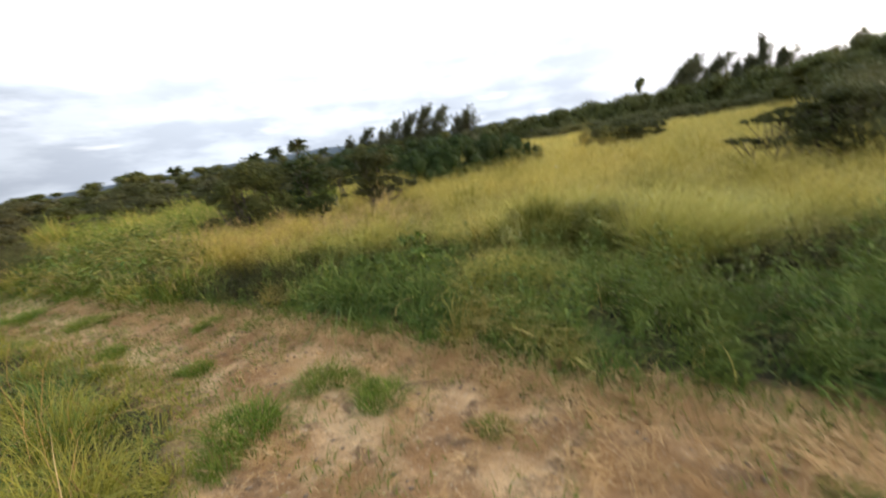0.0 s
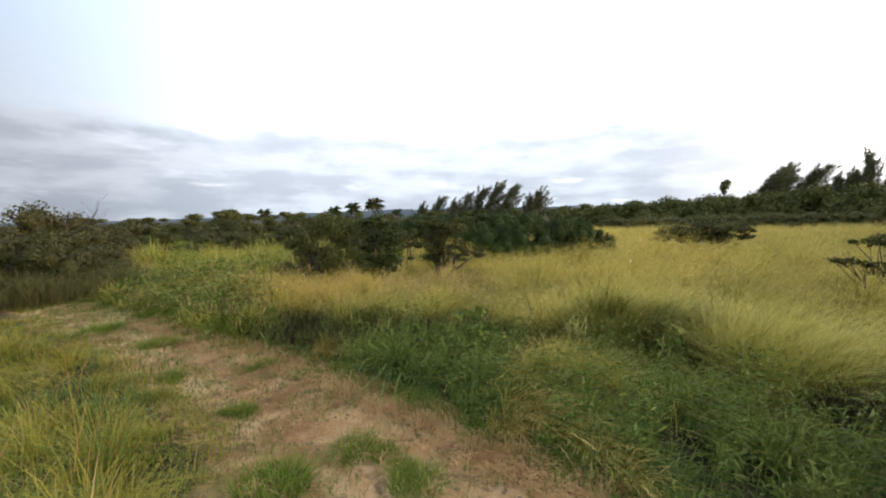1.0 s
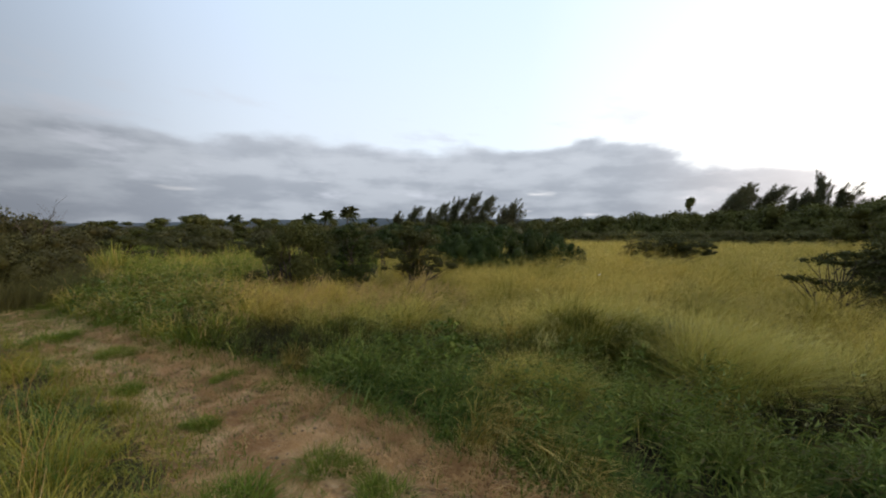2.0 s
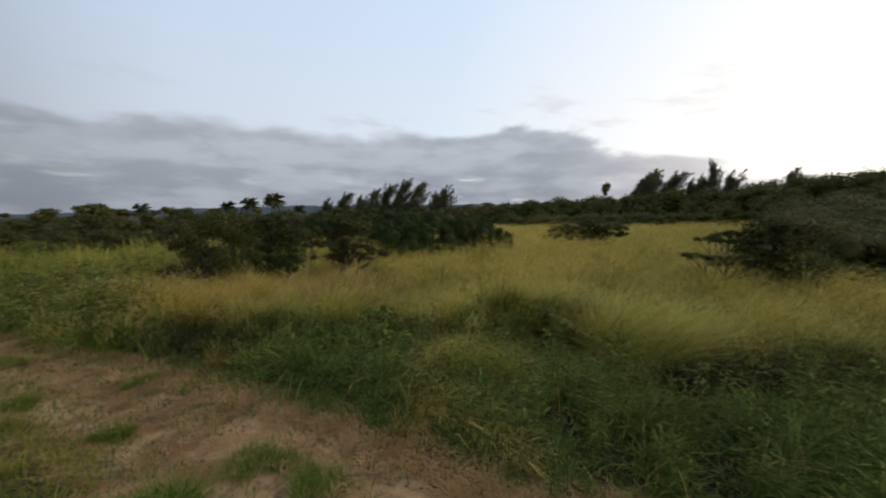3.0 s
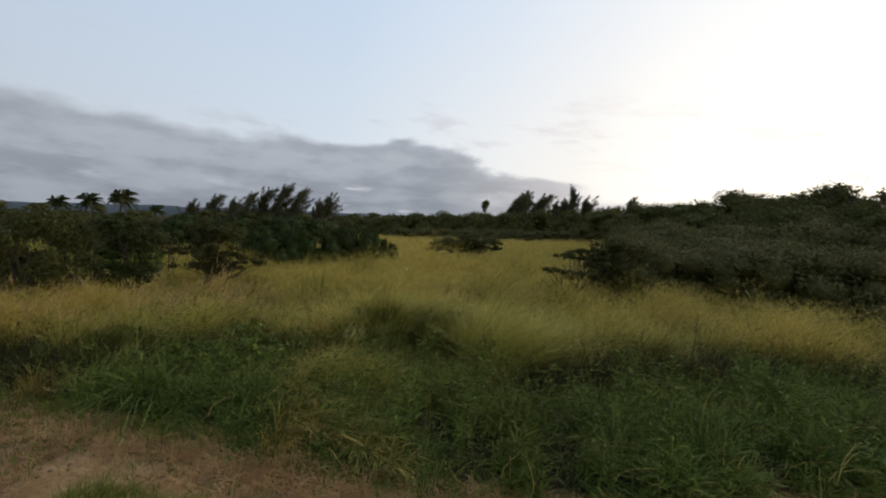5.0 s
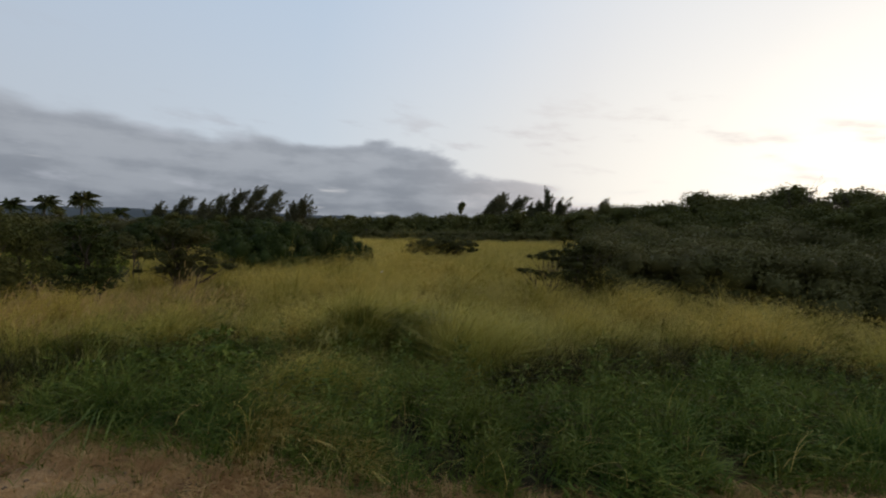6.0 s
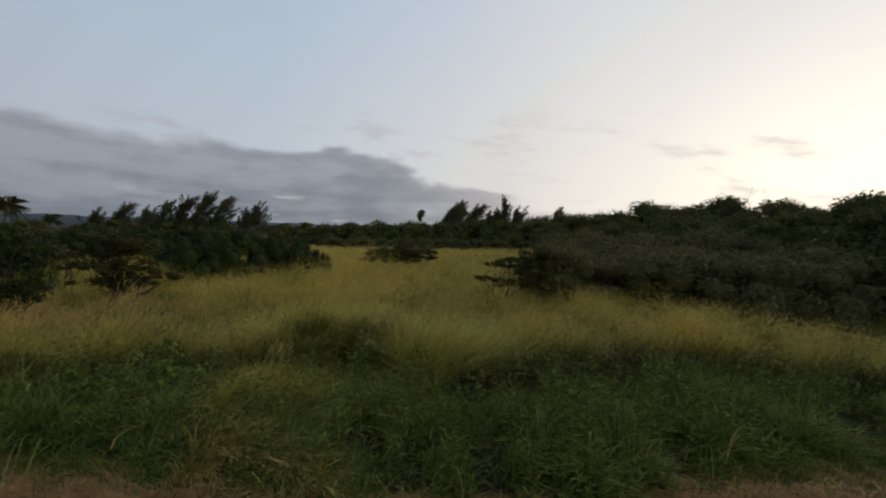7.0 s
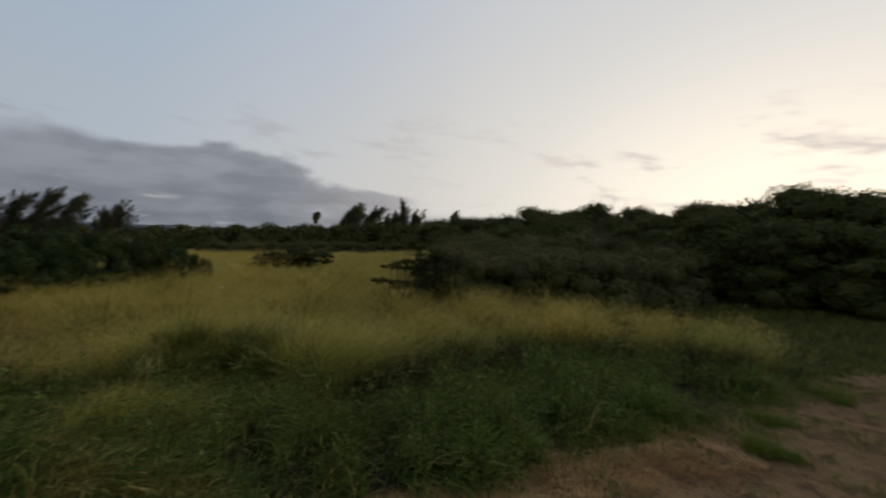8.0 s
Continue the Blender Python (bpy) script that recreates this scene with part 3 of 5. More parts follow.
def clumped(x, y, cx, cy, size):
    """The clump each root belongs to: its number, the way out from its middle, the dome of its height."""
    k = np.concatenate([np.argmin((cx[None] - a[:, None]) ** 2 + (cy[None] - c[:, None]) ** 2, 1) for a, c in zip(np.array_split(x, 24), np.array_split(y, 24))])
    out = np.stack([x - cx[k], y - cy[k]], 1) / size[k][:, None]
    q = np.hypot(out[:, 0], out[:, 1])
    return k, out / np.maximum(q, 1.0)[:, None], np.clip(1.12 - 0.50 * q ** 2, 0.34, 1.12)


# the field, near part: clumps of tussocks
cx, cy, cr = fan(760, -60, 86, 1.6, 13.5, 0.80)
c_size, c_tone, c_tall = (0.22 + 0.022 * cr) * G.uniform(0.75, 1.4, 760), G.beta(0.75, 0.75, 760), G.uniform(0.72, 1.22, 760)
c_wind = G.normal([0.48, -0.12], [0.34, 0.36], (760, 2))
tx, ty, tr = fan(2300, -58, 84, 1.8, 13.0, 0.82)
ok = (field_in(tx, ty) > 0.02) & tall_end(tx, ty) & ~((np.degrees(np.arctan2(tx, ty)) < -39.5) & (tr > 6.9)) & ((((tx - 0.78) / 0.60) ** 2 + ((ty - 4.95) / 0.42) ** 2 > 1) | (G.random(len(tx)) < 0.06))
tx, ty, tr = tx[ok], ty[ok], tr[ok]
ck, c_out, dome = clumped(tx, ty, cx, cy, c_size)
tone_t = np.clip(0.22 * G.random(len(tx)) + 0.78 * c_tone[ck], 0, 1)
tall_t = dome * c_tall[ck] * G.uniform(0.80, 1.12, len(tx))
wind_t = c_wind[ck] + 0.42 * c_out + G.normal(0, 0.12, (len(tx), 2))
yel_t = G.random(len(tx)) < yellow_share(tx, ty)
tone_t = np.where(yel_t, tone_t, tone_t * (1 - 0.45 * sstep(tx, 1.0, 2.2)))
# hollows take old grass whose dark olive stands in for their shade
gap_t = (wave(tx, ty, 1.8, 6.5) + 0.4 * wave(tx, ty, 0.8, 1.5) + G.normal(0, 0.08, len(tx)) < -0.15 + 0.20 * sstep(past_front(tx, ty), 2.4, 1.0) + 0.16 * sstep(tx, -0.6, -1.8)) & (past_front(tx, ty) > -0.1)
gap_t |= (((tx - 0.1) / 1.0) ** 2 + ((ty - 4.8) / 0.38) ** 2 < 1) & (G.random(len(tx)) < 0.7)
tall_t = np.where(gap_t, tall_t * 0.60, tall_t)
x, y, out, k = tussocky(tx, ty, 165, np.where(yel_t, 0.15, 0.24))
under = past_front(tx, ty)
thin_t = ~((under > -0.50 - 0.35 * sstep(tx, -1.2, -2.2)) & (under < -0.06) & (G.random(len(tx)) < 0.65 + 0.28 * sstep(tx, 1.2, 1.8))) & ~(~yel_t & ~gap_t & (G.random(len(tx)) < np.where(dome < 0.66, 0.72, 0.08 + 0.34 * sstep(tx, 1.2, 2.4))))
r, tone = np.hypot(x, y), tone_t[k]
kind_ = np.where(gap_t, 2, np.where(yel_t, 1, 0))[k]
ok = (field_in(x, y) > -0.03) & thin_t[k]
x, y, out, k, r, kind_, tone = x[ok], y[ok], out[ok], k[ok], r[ok], kind_[ok], tone[ok]
yel = kind_ == 1
h, d, left, mound = field_height(x, y)
h = np.where(kind_ == 0, np.minimum(h, 0.44), h) * tall_t[k] * (1.15 - 0.25 * np.hypot(out[:, 0], out[:, 1]))
green_wind = wind_t[k] * 0.55 + G.normal(0, 0.46, (len(x), 2))
lean_ = np.where((kind_ == 0)[:, None], out * 0.5 + green_wind, out * 1.05 + wind_t[k] + G.normal(0, 0.20, (len(x), 2)))
f_ = past_front(x, y)
lean_[:, 1] = np.where(yel & (f_ > -0.4) & (f_ < 0.55), np.maximum(lean_[:, 1], (-0.45 - 0.35 * G.random(len(x))) * (1 - 0.65 * sstep(x, 1.3, 2.2))), lean_[:, 1])
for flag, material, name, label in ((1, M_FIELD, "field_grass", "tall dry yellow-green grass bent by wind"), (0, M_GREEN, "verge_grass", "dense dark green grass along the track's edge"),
                                    (2, M_SHADE_MAT, "old_shade_grass", "dull olive old grass, darkened for the shade in the field's hollows")):
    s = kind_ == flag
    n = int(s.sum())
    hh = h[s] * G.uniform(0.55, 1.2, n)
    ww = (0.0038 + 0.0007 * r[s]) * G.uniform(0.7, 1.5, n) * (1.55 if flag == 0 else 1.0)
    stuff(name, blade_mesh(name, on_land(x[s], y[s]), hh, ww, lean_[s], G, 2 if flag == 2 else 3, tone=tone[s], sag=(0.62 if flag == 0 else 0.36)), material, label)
# dead brown grass at the foot of the yellow stand and in the hollows, its colour carrying their shade
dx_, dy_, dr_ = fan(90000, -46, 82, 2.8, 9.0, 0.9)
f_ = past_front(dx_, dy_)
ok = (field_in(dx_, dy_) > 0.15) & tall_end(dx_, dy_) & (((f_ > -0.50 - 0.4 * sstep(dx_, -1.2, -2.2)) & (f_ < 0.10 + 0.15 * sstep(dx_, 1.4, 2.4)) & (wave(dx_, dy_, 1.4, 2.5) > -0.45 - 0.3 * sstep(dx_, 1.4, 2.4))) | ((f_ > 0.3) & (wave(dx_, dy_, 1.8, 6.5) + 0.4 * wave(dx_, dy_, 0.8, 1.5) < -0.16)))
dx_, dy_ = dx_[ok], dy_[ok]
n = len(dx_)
stuff("dead_shade_grass", blade_mesh("dead_shade_grass", on_land(dx_, dy_), (0.44 + 0.10 * sstep(dx_, -0.5, -1.8) + 0.14 * sstep(dx_, 1.4, 2.4)) * G.uniform(0.45, 1.2, n) * (1 + 0.3 * wave(dx_, dy_, 0.9, 4.0)), G.uniform(0.004, 0.009, n), G.normal([0.25, -0.15], 0.6, (n, 2)), G, 2), M_DEAD_SHADE,
      "dead brown grass, near black for the shade under the yellow stand's edge")
# airy nodding panicles over the yellow part
s = yel & (G.random(len(x)) < 0.20 + 0.45 * tone)
bl = np.hypot(lean_[s, 0], lean_[s, 1])
tip = on_land(x[s], y[s], 0.0) + np.concatenate([lean_[s] * (h[s] * 0.9)[:, None], (h[s] * (0.98 - 0.34 * bl))[:, None]], 1)
tip, rr = np.repeat(tip, 6, 0), np.repeat(r[s], 6)
n = len(tip)
tip += G.normal(0, 1, (n, 3)) * [0.07, 0.06, 0.055]
stuff("seed_heads", blade_mesh("seed_heads", tip, G.uniform(0.03, 0.095, n), (0.0026 + 0.00060 * rr) * G.uniform(0.7, 1.5, n), G.normal([0.4, 0.0], 1.0, (n, 2)), G, 1), M_SEED,
      "wispy straw-coloured seed heads of the field grass", "seed heads")
# tan feathery heads along the crest of the stand beside the bend
bx_, by_ = G.uniform(-5.2, -0.9, 6500), G.uniform(4.6, 7.4, 6500)
f_ = past_front(bx_, by_)
ok = (f_ > 0.05) & (f_ < 1.7) & (field_in(bx_, by_) > 0.3) & (wave(bx_, by_, 1.1, 4.0) > -0.35) & (G.random(6500) < sstep(bx_, -0.8, -1.8))
bx_, by_ = bx_[ok], by_[ok]
n = len(bx_)
tip = on_land(bx_, by_, 0.0)
tip[:, 2] += field_height(bx_, by_)[0] * G.uniform(0.72, 1.08, n)
stuff("tan_seed_heads", blade_mesh("tan_seed_heads", tip, G.uniform(0.06, 0.15, n), G.uniform(0.005, 0.011, n), G.normal([0.7, 0.0], 0.45, (n, 2)), G, 2), M_TAN, "feathery tan seed heads along the crest of the grass", "seed heads")
# the field, far part
x, y, r = fan(112000, -22, 66, 8.8, 58.0, 0.78)
ok = tall_end(x, y) | (y > 13.0)
x, y, r = x[ok], y[ok], r[ok]
n = len(x)
hh = (0.55 + 0.17 * sstep(r, 9, 14)) * (1 + 0.20 * wave(x, y, 4.5, 2.0) + 0.15 * wave(x, y, 1.9, 5.0)) * G.uniform(0.6, 1.15, n)
far = blade_mesh("far_field_grass", on_land(x, y), hh, (0.006 + 0.0009 * r) * G.uniform(0.7, 1.4, n), wind(n, 0.4, 0.35), G, 2)
stuff("far_field_grass", far, M_FIELD, "pale yellow grass field running to the trees")
s = np.repeat(np.flatnonzero((G.random(n) < 0.5) & (r > 12.0)), 3)
b0 = on_land(x[s], y[s])
b0[:, 2] += hh[s] * G.uniform(0.65, 1.0, len(s))
b0[:, :2] += G.normal(0, 0.12, (len(s), 2))
m_ = len(s)
stuff("far_seed_heads", blade_mesh("far_seed_heads", b0, G.uniform(0.08, 0.20, m_), (0.005 + 0.0010 * r[s]), G.normal([0.5, 0.0], 0.9, (m_, 2)), G, 1), M_SEED, "straw-coloured seed heads over the far field", "seed heads")

# tall green and yellowing grass and weeds at the bend
cx, cy, cr = fan(300, -58, -30, 6.3, 17.5, 0.9)
c_size, c_tone, c_tall, c_wind = 0.50 * G.uniform(0.7, 1.5, 300), G.random(300), G.uniform(0.62, 1.15, 300), G.normal([0.30, -0.12], 0.30, (300, 2))
tx, ty, tr = fan(2100, -57, -32, 6.5, 17.0, 0.9)
ok = (field_in(tx, ty) > 0.05) & ((np.degrees(np.arctan2(tx, ty)) < -38.5) | (tr > 9.0))
tx, ty = tx[ok], ty[ok]
ck, c_out, dome = clumped(tx, ty, cx, cy, c_size)
tone_t, tall_t, wind_t = 0.25 * G.random(len(tx)) + 0.75 * c_tone[ck], dome * c_tall[ck] * G.uniform(0.8, 1.1, len(tx)), c_wind[ck] + 0.45 * c_out
x, y, out, k = tussocky(tx, ty, 44, 0.22)
n, r = len(x), np.hypot(x, y)
hh = (0.45 + 0.62 * sstep(field_in(x, y), 0.0, 2.2)) * (1 + 0.15 * wave(x, y, 2.6, 1.0)) * tall_t[k] * G.uniform(0.5, 1.2, n)
ll = out * 0.55 + wind_t[k] + G.normal(0, 0.34, (n, 2))
ripe = ((c_tone > 0.60)[ck] & (G.random(len(tx)) < 0.75))[k] | (G.random(n) < 0.16)
for s, material, name, label in ((~ripe, M_REED, "tall_green_grass", "tall fresh green grass stand at the bend of the track"), (ripe, M_FIELD, "yellowing_grass", "tall yellowing grass among green at the bend of the track")):
    stuff(name, blade_mesh(name, on_land(x[s], y[s]), hh[s] * (0.86 if material is M_FIELD else 1.0), (0.007 + 0.001 * r[s]) * G.uniform(0.6, 1.6, int(s.sum())), ll[s], G, 3, tone=tone_t[k][s], sag=0.55), material, label)
s = G.random(n) < 0.10
m_ = int(s.sum())
b0 = on_land(x[s], y[s])
b0[:, 2] += hh[s] * 0.62
b0[:, :2] += ll[s] * (hh[s] * 0.5)[:, None]
stuff("tall_seed_heads", blade_mesh("tall_seed_heads", b0, G.uniform(0.10, 0.26, m_), np.full(m_, 0.013), wind(m_, 0.6, 0.6), G, 2, sag=0.6), M_TAN, "dry seed heads over the tall green grass", "seed heads")
for count, az0, az1, r0, r1, material, name, label in ((420, -53, -41, 6.9, 10.5, M_FLECK, "dry_weeds", "weeds with pale dry leaves in front of the tall grass"),
                                                       (800, -56, -39, 6.6, 12.0, M_WEED, "green_weeds", "leafy green weeds among the tall grass")):
    x, y, r = fan(count, az0, az1, r0, r1, 1.0)
    ok = (field_in(x, y) > 0.10) & (wave(x, y, 1.3, 5.0 if material is M_FLECK else 9.0) + G.normal(0, 0.15, count) > -0.05)
    x, y = x[ok], y[ok]
    n, per = len(x), 14
    h = (0.45 + 0.45 * sstep(field_in(x, y), 0.0, 1.2)) * G.uniform(0.55, 1.1, n)
    t_ = G.uniform(0.25, 1.0, (n, per))
    ang = G.uniform(0, 2 * math.pi, (n, per))
    out = np.stack([np.cos(ang), np.sin(ang), G.uniform(-0.5, 0.7, (n, per))], -1)
    ll = G.uniform(0.06, 0.16, (n, per))
    cen = on_land(x, y)[:, None] + np.stack([0.2 * t_ * h[:, None], 0 * t_, t_ * h[:, None]], -1) + out * ll[..., None] * 0.7
    stuff(name, leaf_mesh(name, cen.reshape(-1, 3), out.reshape(-1, 3), np.array([[0, 0, 1.0]]) + G.normal(0, 0.5, (n * per, 3)), ll.ravel(), ll.ravel() * G.uniform(0.14, 0.30, n * per)), material, label, "weeds")
x, y, r = fan(26000, -72, -52, 11.8, 18.0, 0.7)
n = len(x)
hh = 0.85 * (1 + 0.25 * wave(x, y, 1.8, 6.0)) * G.uniform(0.5, 1.2, n)
stuff("dry_grass", blade_mesh("dry_grass", on_land(x, y), hh, 0.012 * G.uniform(0.6, 1.4, n), wind(n, 0.2, 0.45), G, 2), M_DRY, "brown dry grass below the bushes at the track's end")
# rough grass and scrub floor further off to the side
x, y, r = fan(32000, -75, -18, 15.0, 60.0, 0.7)
n = len(x)
stuff("rough_grass", blade_mesh("rough_grass", on_land(x, y), 0.75 * G.uniform(0.5, 1.25, n), 0.006 + 0.0012 * r, wind(n, 0.3, 0.3), G, 2), M_REED, "rough green grass between the scrub bushes")

# near verge, on the camera's side of the track: clumps with hollows between
cx, cy = G.uniform(-10, 0, 520), G.uniform(-2.4, 6.0, 520)
c_size, c_tone, c_tall, c_wind = G.uniform(0.17, 0.36, 520), G.random(520), G.uniform(0.45, 1.25, 520), G.normal([0.16, -0.05], 0.48, (520, 2))
tx, ty = G.uniform(-9.5, -0.5, 3800), G.uniform(-2.0, 5.6, 3800)
ok = (near_in(tx, ty) > 0.02) & (np.hypot(tx, ty) > 1.0) & (G.random(len(tx)) < np.clip(3.4 / (0.6 + np.hypot(tx, ty)), 0.2, 1))
tx, ty = tx[ok], ty[ok]
ck, c_out, dome = clumped(tx, ty, cx, cy, c_size)
tone_t, tall_t = 0.25 * G.random(len(tx)) + 0.75 * c_tone[ck], dome * c_tall[ck] * G.uniform(0.8, 1.15, len(tx))
wind_t = c_wind[ck] + 0.50 * c_out + G.normal(0, 0.12, (len(tx), 2))
x, y, out, k = tussocky(tx, ty, 56, 0.13)
ok = (near_in(x, y) > -0.03) & (np.hypot(x, y) > 0.85)
x, y, out, k = x[ok], y[ok], out[ok], k[ok]
n = len(x)
hh = (0.14 + 0.34 * sstep(near_in(x, y), 0.0, 0.8)) * (1 + 0.20 * wave(x, y, 1.2, 3.0)) * tall_t[k] * G.uniform(0.5, 1.25, n)
ww, ll = G.uniform(0.0035, 0.0075, n), out * 0.75 + wind_t[k] + G.normal(0, 0.28, (n, 2))
dark = (G.random(len(tx)) < np.where(c_tone[ck] < 0.45, 0.70, 0.14))[k]
for s, material, name, label in ((~dark, M_VERGE, "near_verge_grass", "unmown yellow-green grass beside the track"), (dark, M_GREEN, "near_green_grass", "dark green grass between the yellow tufts")):
    stuff(name, blade_mesh(name, on_land(x[s], y[s]), hh[s] * (1 if material is M_VERGE else 0.85), ww[s], ll[s], G, 3, tone=tone_t[k][s], sag=0.5), material, label)
fx, fy = G.uniform(-9.5, -0.3, 42000), G.uniform(-2.0, 5.6, 42000)
ok = (near_in(fx, fy) > -0.06) & (np.hypot(fx, fy) > 0.9)
fx, fy = fx[ok], fy[ok]
stuff("verge_undergrowth", blade_mesh("verge_undergrowth", on_land(fx, fy), G.uniform(0.05, 0.20, len(fx)), G.uniform(0.005, 0.011, len(fx)), G.normal(0, 0.6, (len(fx), 2)), G, 2, sag=0.5), M_VERGE, "short grass filling the hollows of the verge")
s = G.random(n) < 0.03
m_ = int(s.sum())
stuff("arching_stalks", blade_mesh("arching_stalks", on_land(x[s], y[s]), hh[s] * 1.5, G.uniform(0.003, 0.006, m_), wind(m_, 0.5, 0.6), G, 4), M_STRAW, "thin dry stalks arching out of the verge", "grass")
# unmown grass on the side away from the field
x, y = G.uniform(-14, 14, 36000), G.uniform(-11, 3, 36000)
ok = (near_in(x, y) > 0.05) & (np.hypot(x, y) > 0.9) & ~((x < -0.5) & (y > -2.0) & (x > -9.5))
x, y = x[ok], y[ok]
n = len(x)
stuff("wayside_grass", blade_mesh("wayside_grass", on_land(x, y), (0.10 + 0.26 * sstep(near_in(x, y), 0.0, 1.2)) * (1 + 0.35 * wave(x, y, 1.4, 3.0)) * G.uniform(0.5, 1.25, n), G.uniform(0.012, 0.026, n), wind(n, 0.25, 0.5), G, 2), M_VERGE,
      "rough yellow-green grass along the other side of the track")
# short grass over the track and beyond its far end
x, y = G.uniform(-12, 12, 340000), G.uniform(-2.0, 8.0, 340000)
patch = wave(x, y, 1.3, 9.0) + 0.5 * wave(x, y, 0.45, 2.0)
on = (field_in(x, y) < 0.1) & (near_in(x, y) < 0.1)
ok = on & (1.5 * patch + 0.72 * sstep(x, -1.4, -3.6) + 0.4 * sstep(np.abs(field_in(x, y) - near_in(x, y)), 0.9, 0.0) + 1.3 * sstep(field_in(x, y), -0.45, 0.0) + 1.0 * sstep(near_in(x, y), -0.45, 0.0) + G.normal(0, 0.25, len(x)) > 0.34) & (np.hypot(x, y) > 0.5)
x, y = x[ok], y[ok]
n = len(x)
stuff("short_grass", blade_mesh("short_grass", on_land(x, y, -0.01), G.uniform(0.02, 0.12, n) * (1 + 1.2 * sstep(field_in(x, y), -0.35, 0.05)), G.uniform(0.003, 0.008, n), wind(n, 0.1, 0.6), G, 2), M_BRIGHT, "thin short grass growing on the track")
# low grass right of the field's end
x, y = G.uniform(6.0, 20, 52000), G.uniform(-2.5, 12, 52000)
ok = ~tall_end(x, y) & (field_in(x, y) > -0.15)
x, y = x[ok], y[ok]
n = len(x)
stuff("low_grass", blade_mesh("low_grass", on_land(x, y), 0.22 * (1 + 0.5 * wave(x, y, 2.0, 1.0)) * G.uniform(0.5, 1.3, n) + 0.02 * np.clip(y - 3, 0, 12), G.uniform(0.012, 0.022, n), wind(n, 0.2, 0.4), G, 2), M_SHADE_MAT,
      "low green grass past the end of the field, shade in its dark tone")
# cut straw lying on the track
x, y = G.uniform(-11, 9, 900000), G.uniform(-1.2, 7.0, 900000)
ok = (field_in(x, y) < 0.2) & (near_in(x, y) < 0.2) & (wave(x, y, 1.0, 4.0) + 0.5 * wave(x, y, 0.35, 1.0) + G.normal(0, 0.2, len(x)) - 0.5 * sstep(x, 1.5, 4.0) > 0.48)
x, y = x[ok], y[ok]
n = len(x)
a = 1.6 * wave(x, y, 0.8, 3.0) + G.normal(0, 0.6, n) + math.pi * (G.random(n) < 0.5)
b0 = on_land(x, y, 0.004)
stuff("cut_straw", blade_mesh("cut_straw", b0, G.uniform(0.015, 0.075, n), G.uniform(0.002, 0.006, n), np.stack([np.cos(a), np.sin(a)], 1) * G.uniform(1.6, 3.2, (n, 1)), G, 1, 0.1, a + math.pi / 2), M_STRAW,
      "dry cut straw scattered over the earth", "straw")

# tangled straw raked up along the field's edge
x, y = G.uniform(-7, 4, 260000), G.uniform(0.5, 6.5, 260000)
d = field_in(x, y)
ok = (d < 0.12) & (near_in(x, y) < 0.0) & (wave(x, y, 0.8, 8.0) + 0.6 * wave(x, y, 0.33, 3.0) + 1.1 * sstep(d, -0.75, -0.1) + G.normal(0, 0.15, len(x)) > 0.78)
x, y = x[ok], y[ok]
n = len(x)
a = G.normal(-0.5, 1.0, n) + math.pi * (G.random(n) < 0.5)
stuff("straw_mats", blade_mesh("straw_mats", on_land(x, y, 0.0) + np.stack([0 * x, 0 * x, G.uniform(0, 0.045, n)], 1), G.uniform(0.03, 0.085, n), G.uniform(0.003, 0.007, n), np.stack([np.cos(a), np.sin(a)], 1) * G.uniform(1.6, 2.8, (n, 1)), G, 2, 0.3, a + math.pi / 2), M_STRAW,
      "tangled dry straw raked along the field's edge", "straw")

# clods and small stones on the track
n = 4200
x, y = G.uniform(-9, 8, n), G.uniform(-1.2, 6.5, n)
ok = (field_in(x, y) < 0.15) & (near_in(x, y) < 0.1) & (np.hypot(x, y) > 0.4)
x, y = x[ok], y[ok]
n = len(x)
octa = np.array([(1, 0, 0), (0, 1, 0), (-1, 0, 0), (0, -1, 0), (0, 0, 1), (0, 0, -1.0)])
tri = np.array([(0, 1, 4), (1, 2, 4), (2, 3, 4), (3, 0, 4), (1, 0, 5), (2, 1, 5), (3, 2, 5), (0, 3, 5)])
co = octa[None] * G.uniform(0.006, 0.022, (n, 1, 1)) * G.uniform(0.6, 1.3, (n, 6, 1)) * [1, 1, 0.7] + on_land(x, y, 0.003)[:, None]
clods = raw_mesh("clods", co.reshape(-1, 3), None, (np.arange(n)[:, None, None] * 6 + tri[None]).reshape(-1, 3))
stuff("clods", clods, bark("dry_clod", (0.12, 0.075, 0.042), (0.33, 0.22, 0.13)), "small dry clods and stones on the track", "stones")

# leafy weeds along the field side
x, y, r = fan(9800, -42, 80, 1.8, 7.5, 0.9)
d = field_in(x, y)
ok = (d > 0.05) & (past_front(x, y) < -0.42 - 0.25 * sstep(x, 1.0, 1.6)) & (wave(x, y, 1.7, 6.0) + 0.9 * wave(x, y, 0.7, 2.0) > -0.12) & tall_end(x, y)
x, y = x[ok], y[ok]
n, per = len(x), 16
h = (0.15 + 0.32 * sstep(field_in(x, y), 0, 0.7)) * G.uniform(0.5, 1.25, n) * (1 + 0.6 * wave(x, y, 0.9, 5.0))
base = on_land(x, y)
t_ = G.uniform(0.25, 1.0, (n, per))
ang = G.uniform(0, 2 * math.pi, (n, per))
out = np.stack([np.cos(ang), np.sin(ang), G.uniform(-0.3, 0.9, (n, per))], -1)
ll = G.uniform(0.03, 0.10, (n, per))
cen = base[:, None] + np.stack([0.12 * t_ * h[:, None], 0 * t_, t_ * h[:, None]], -1) + out * ll[..., None] * 0.6
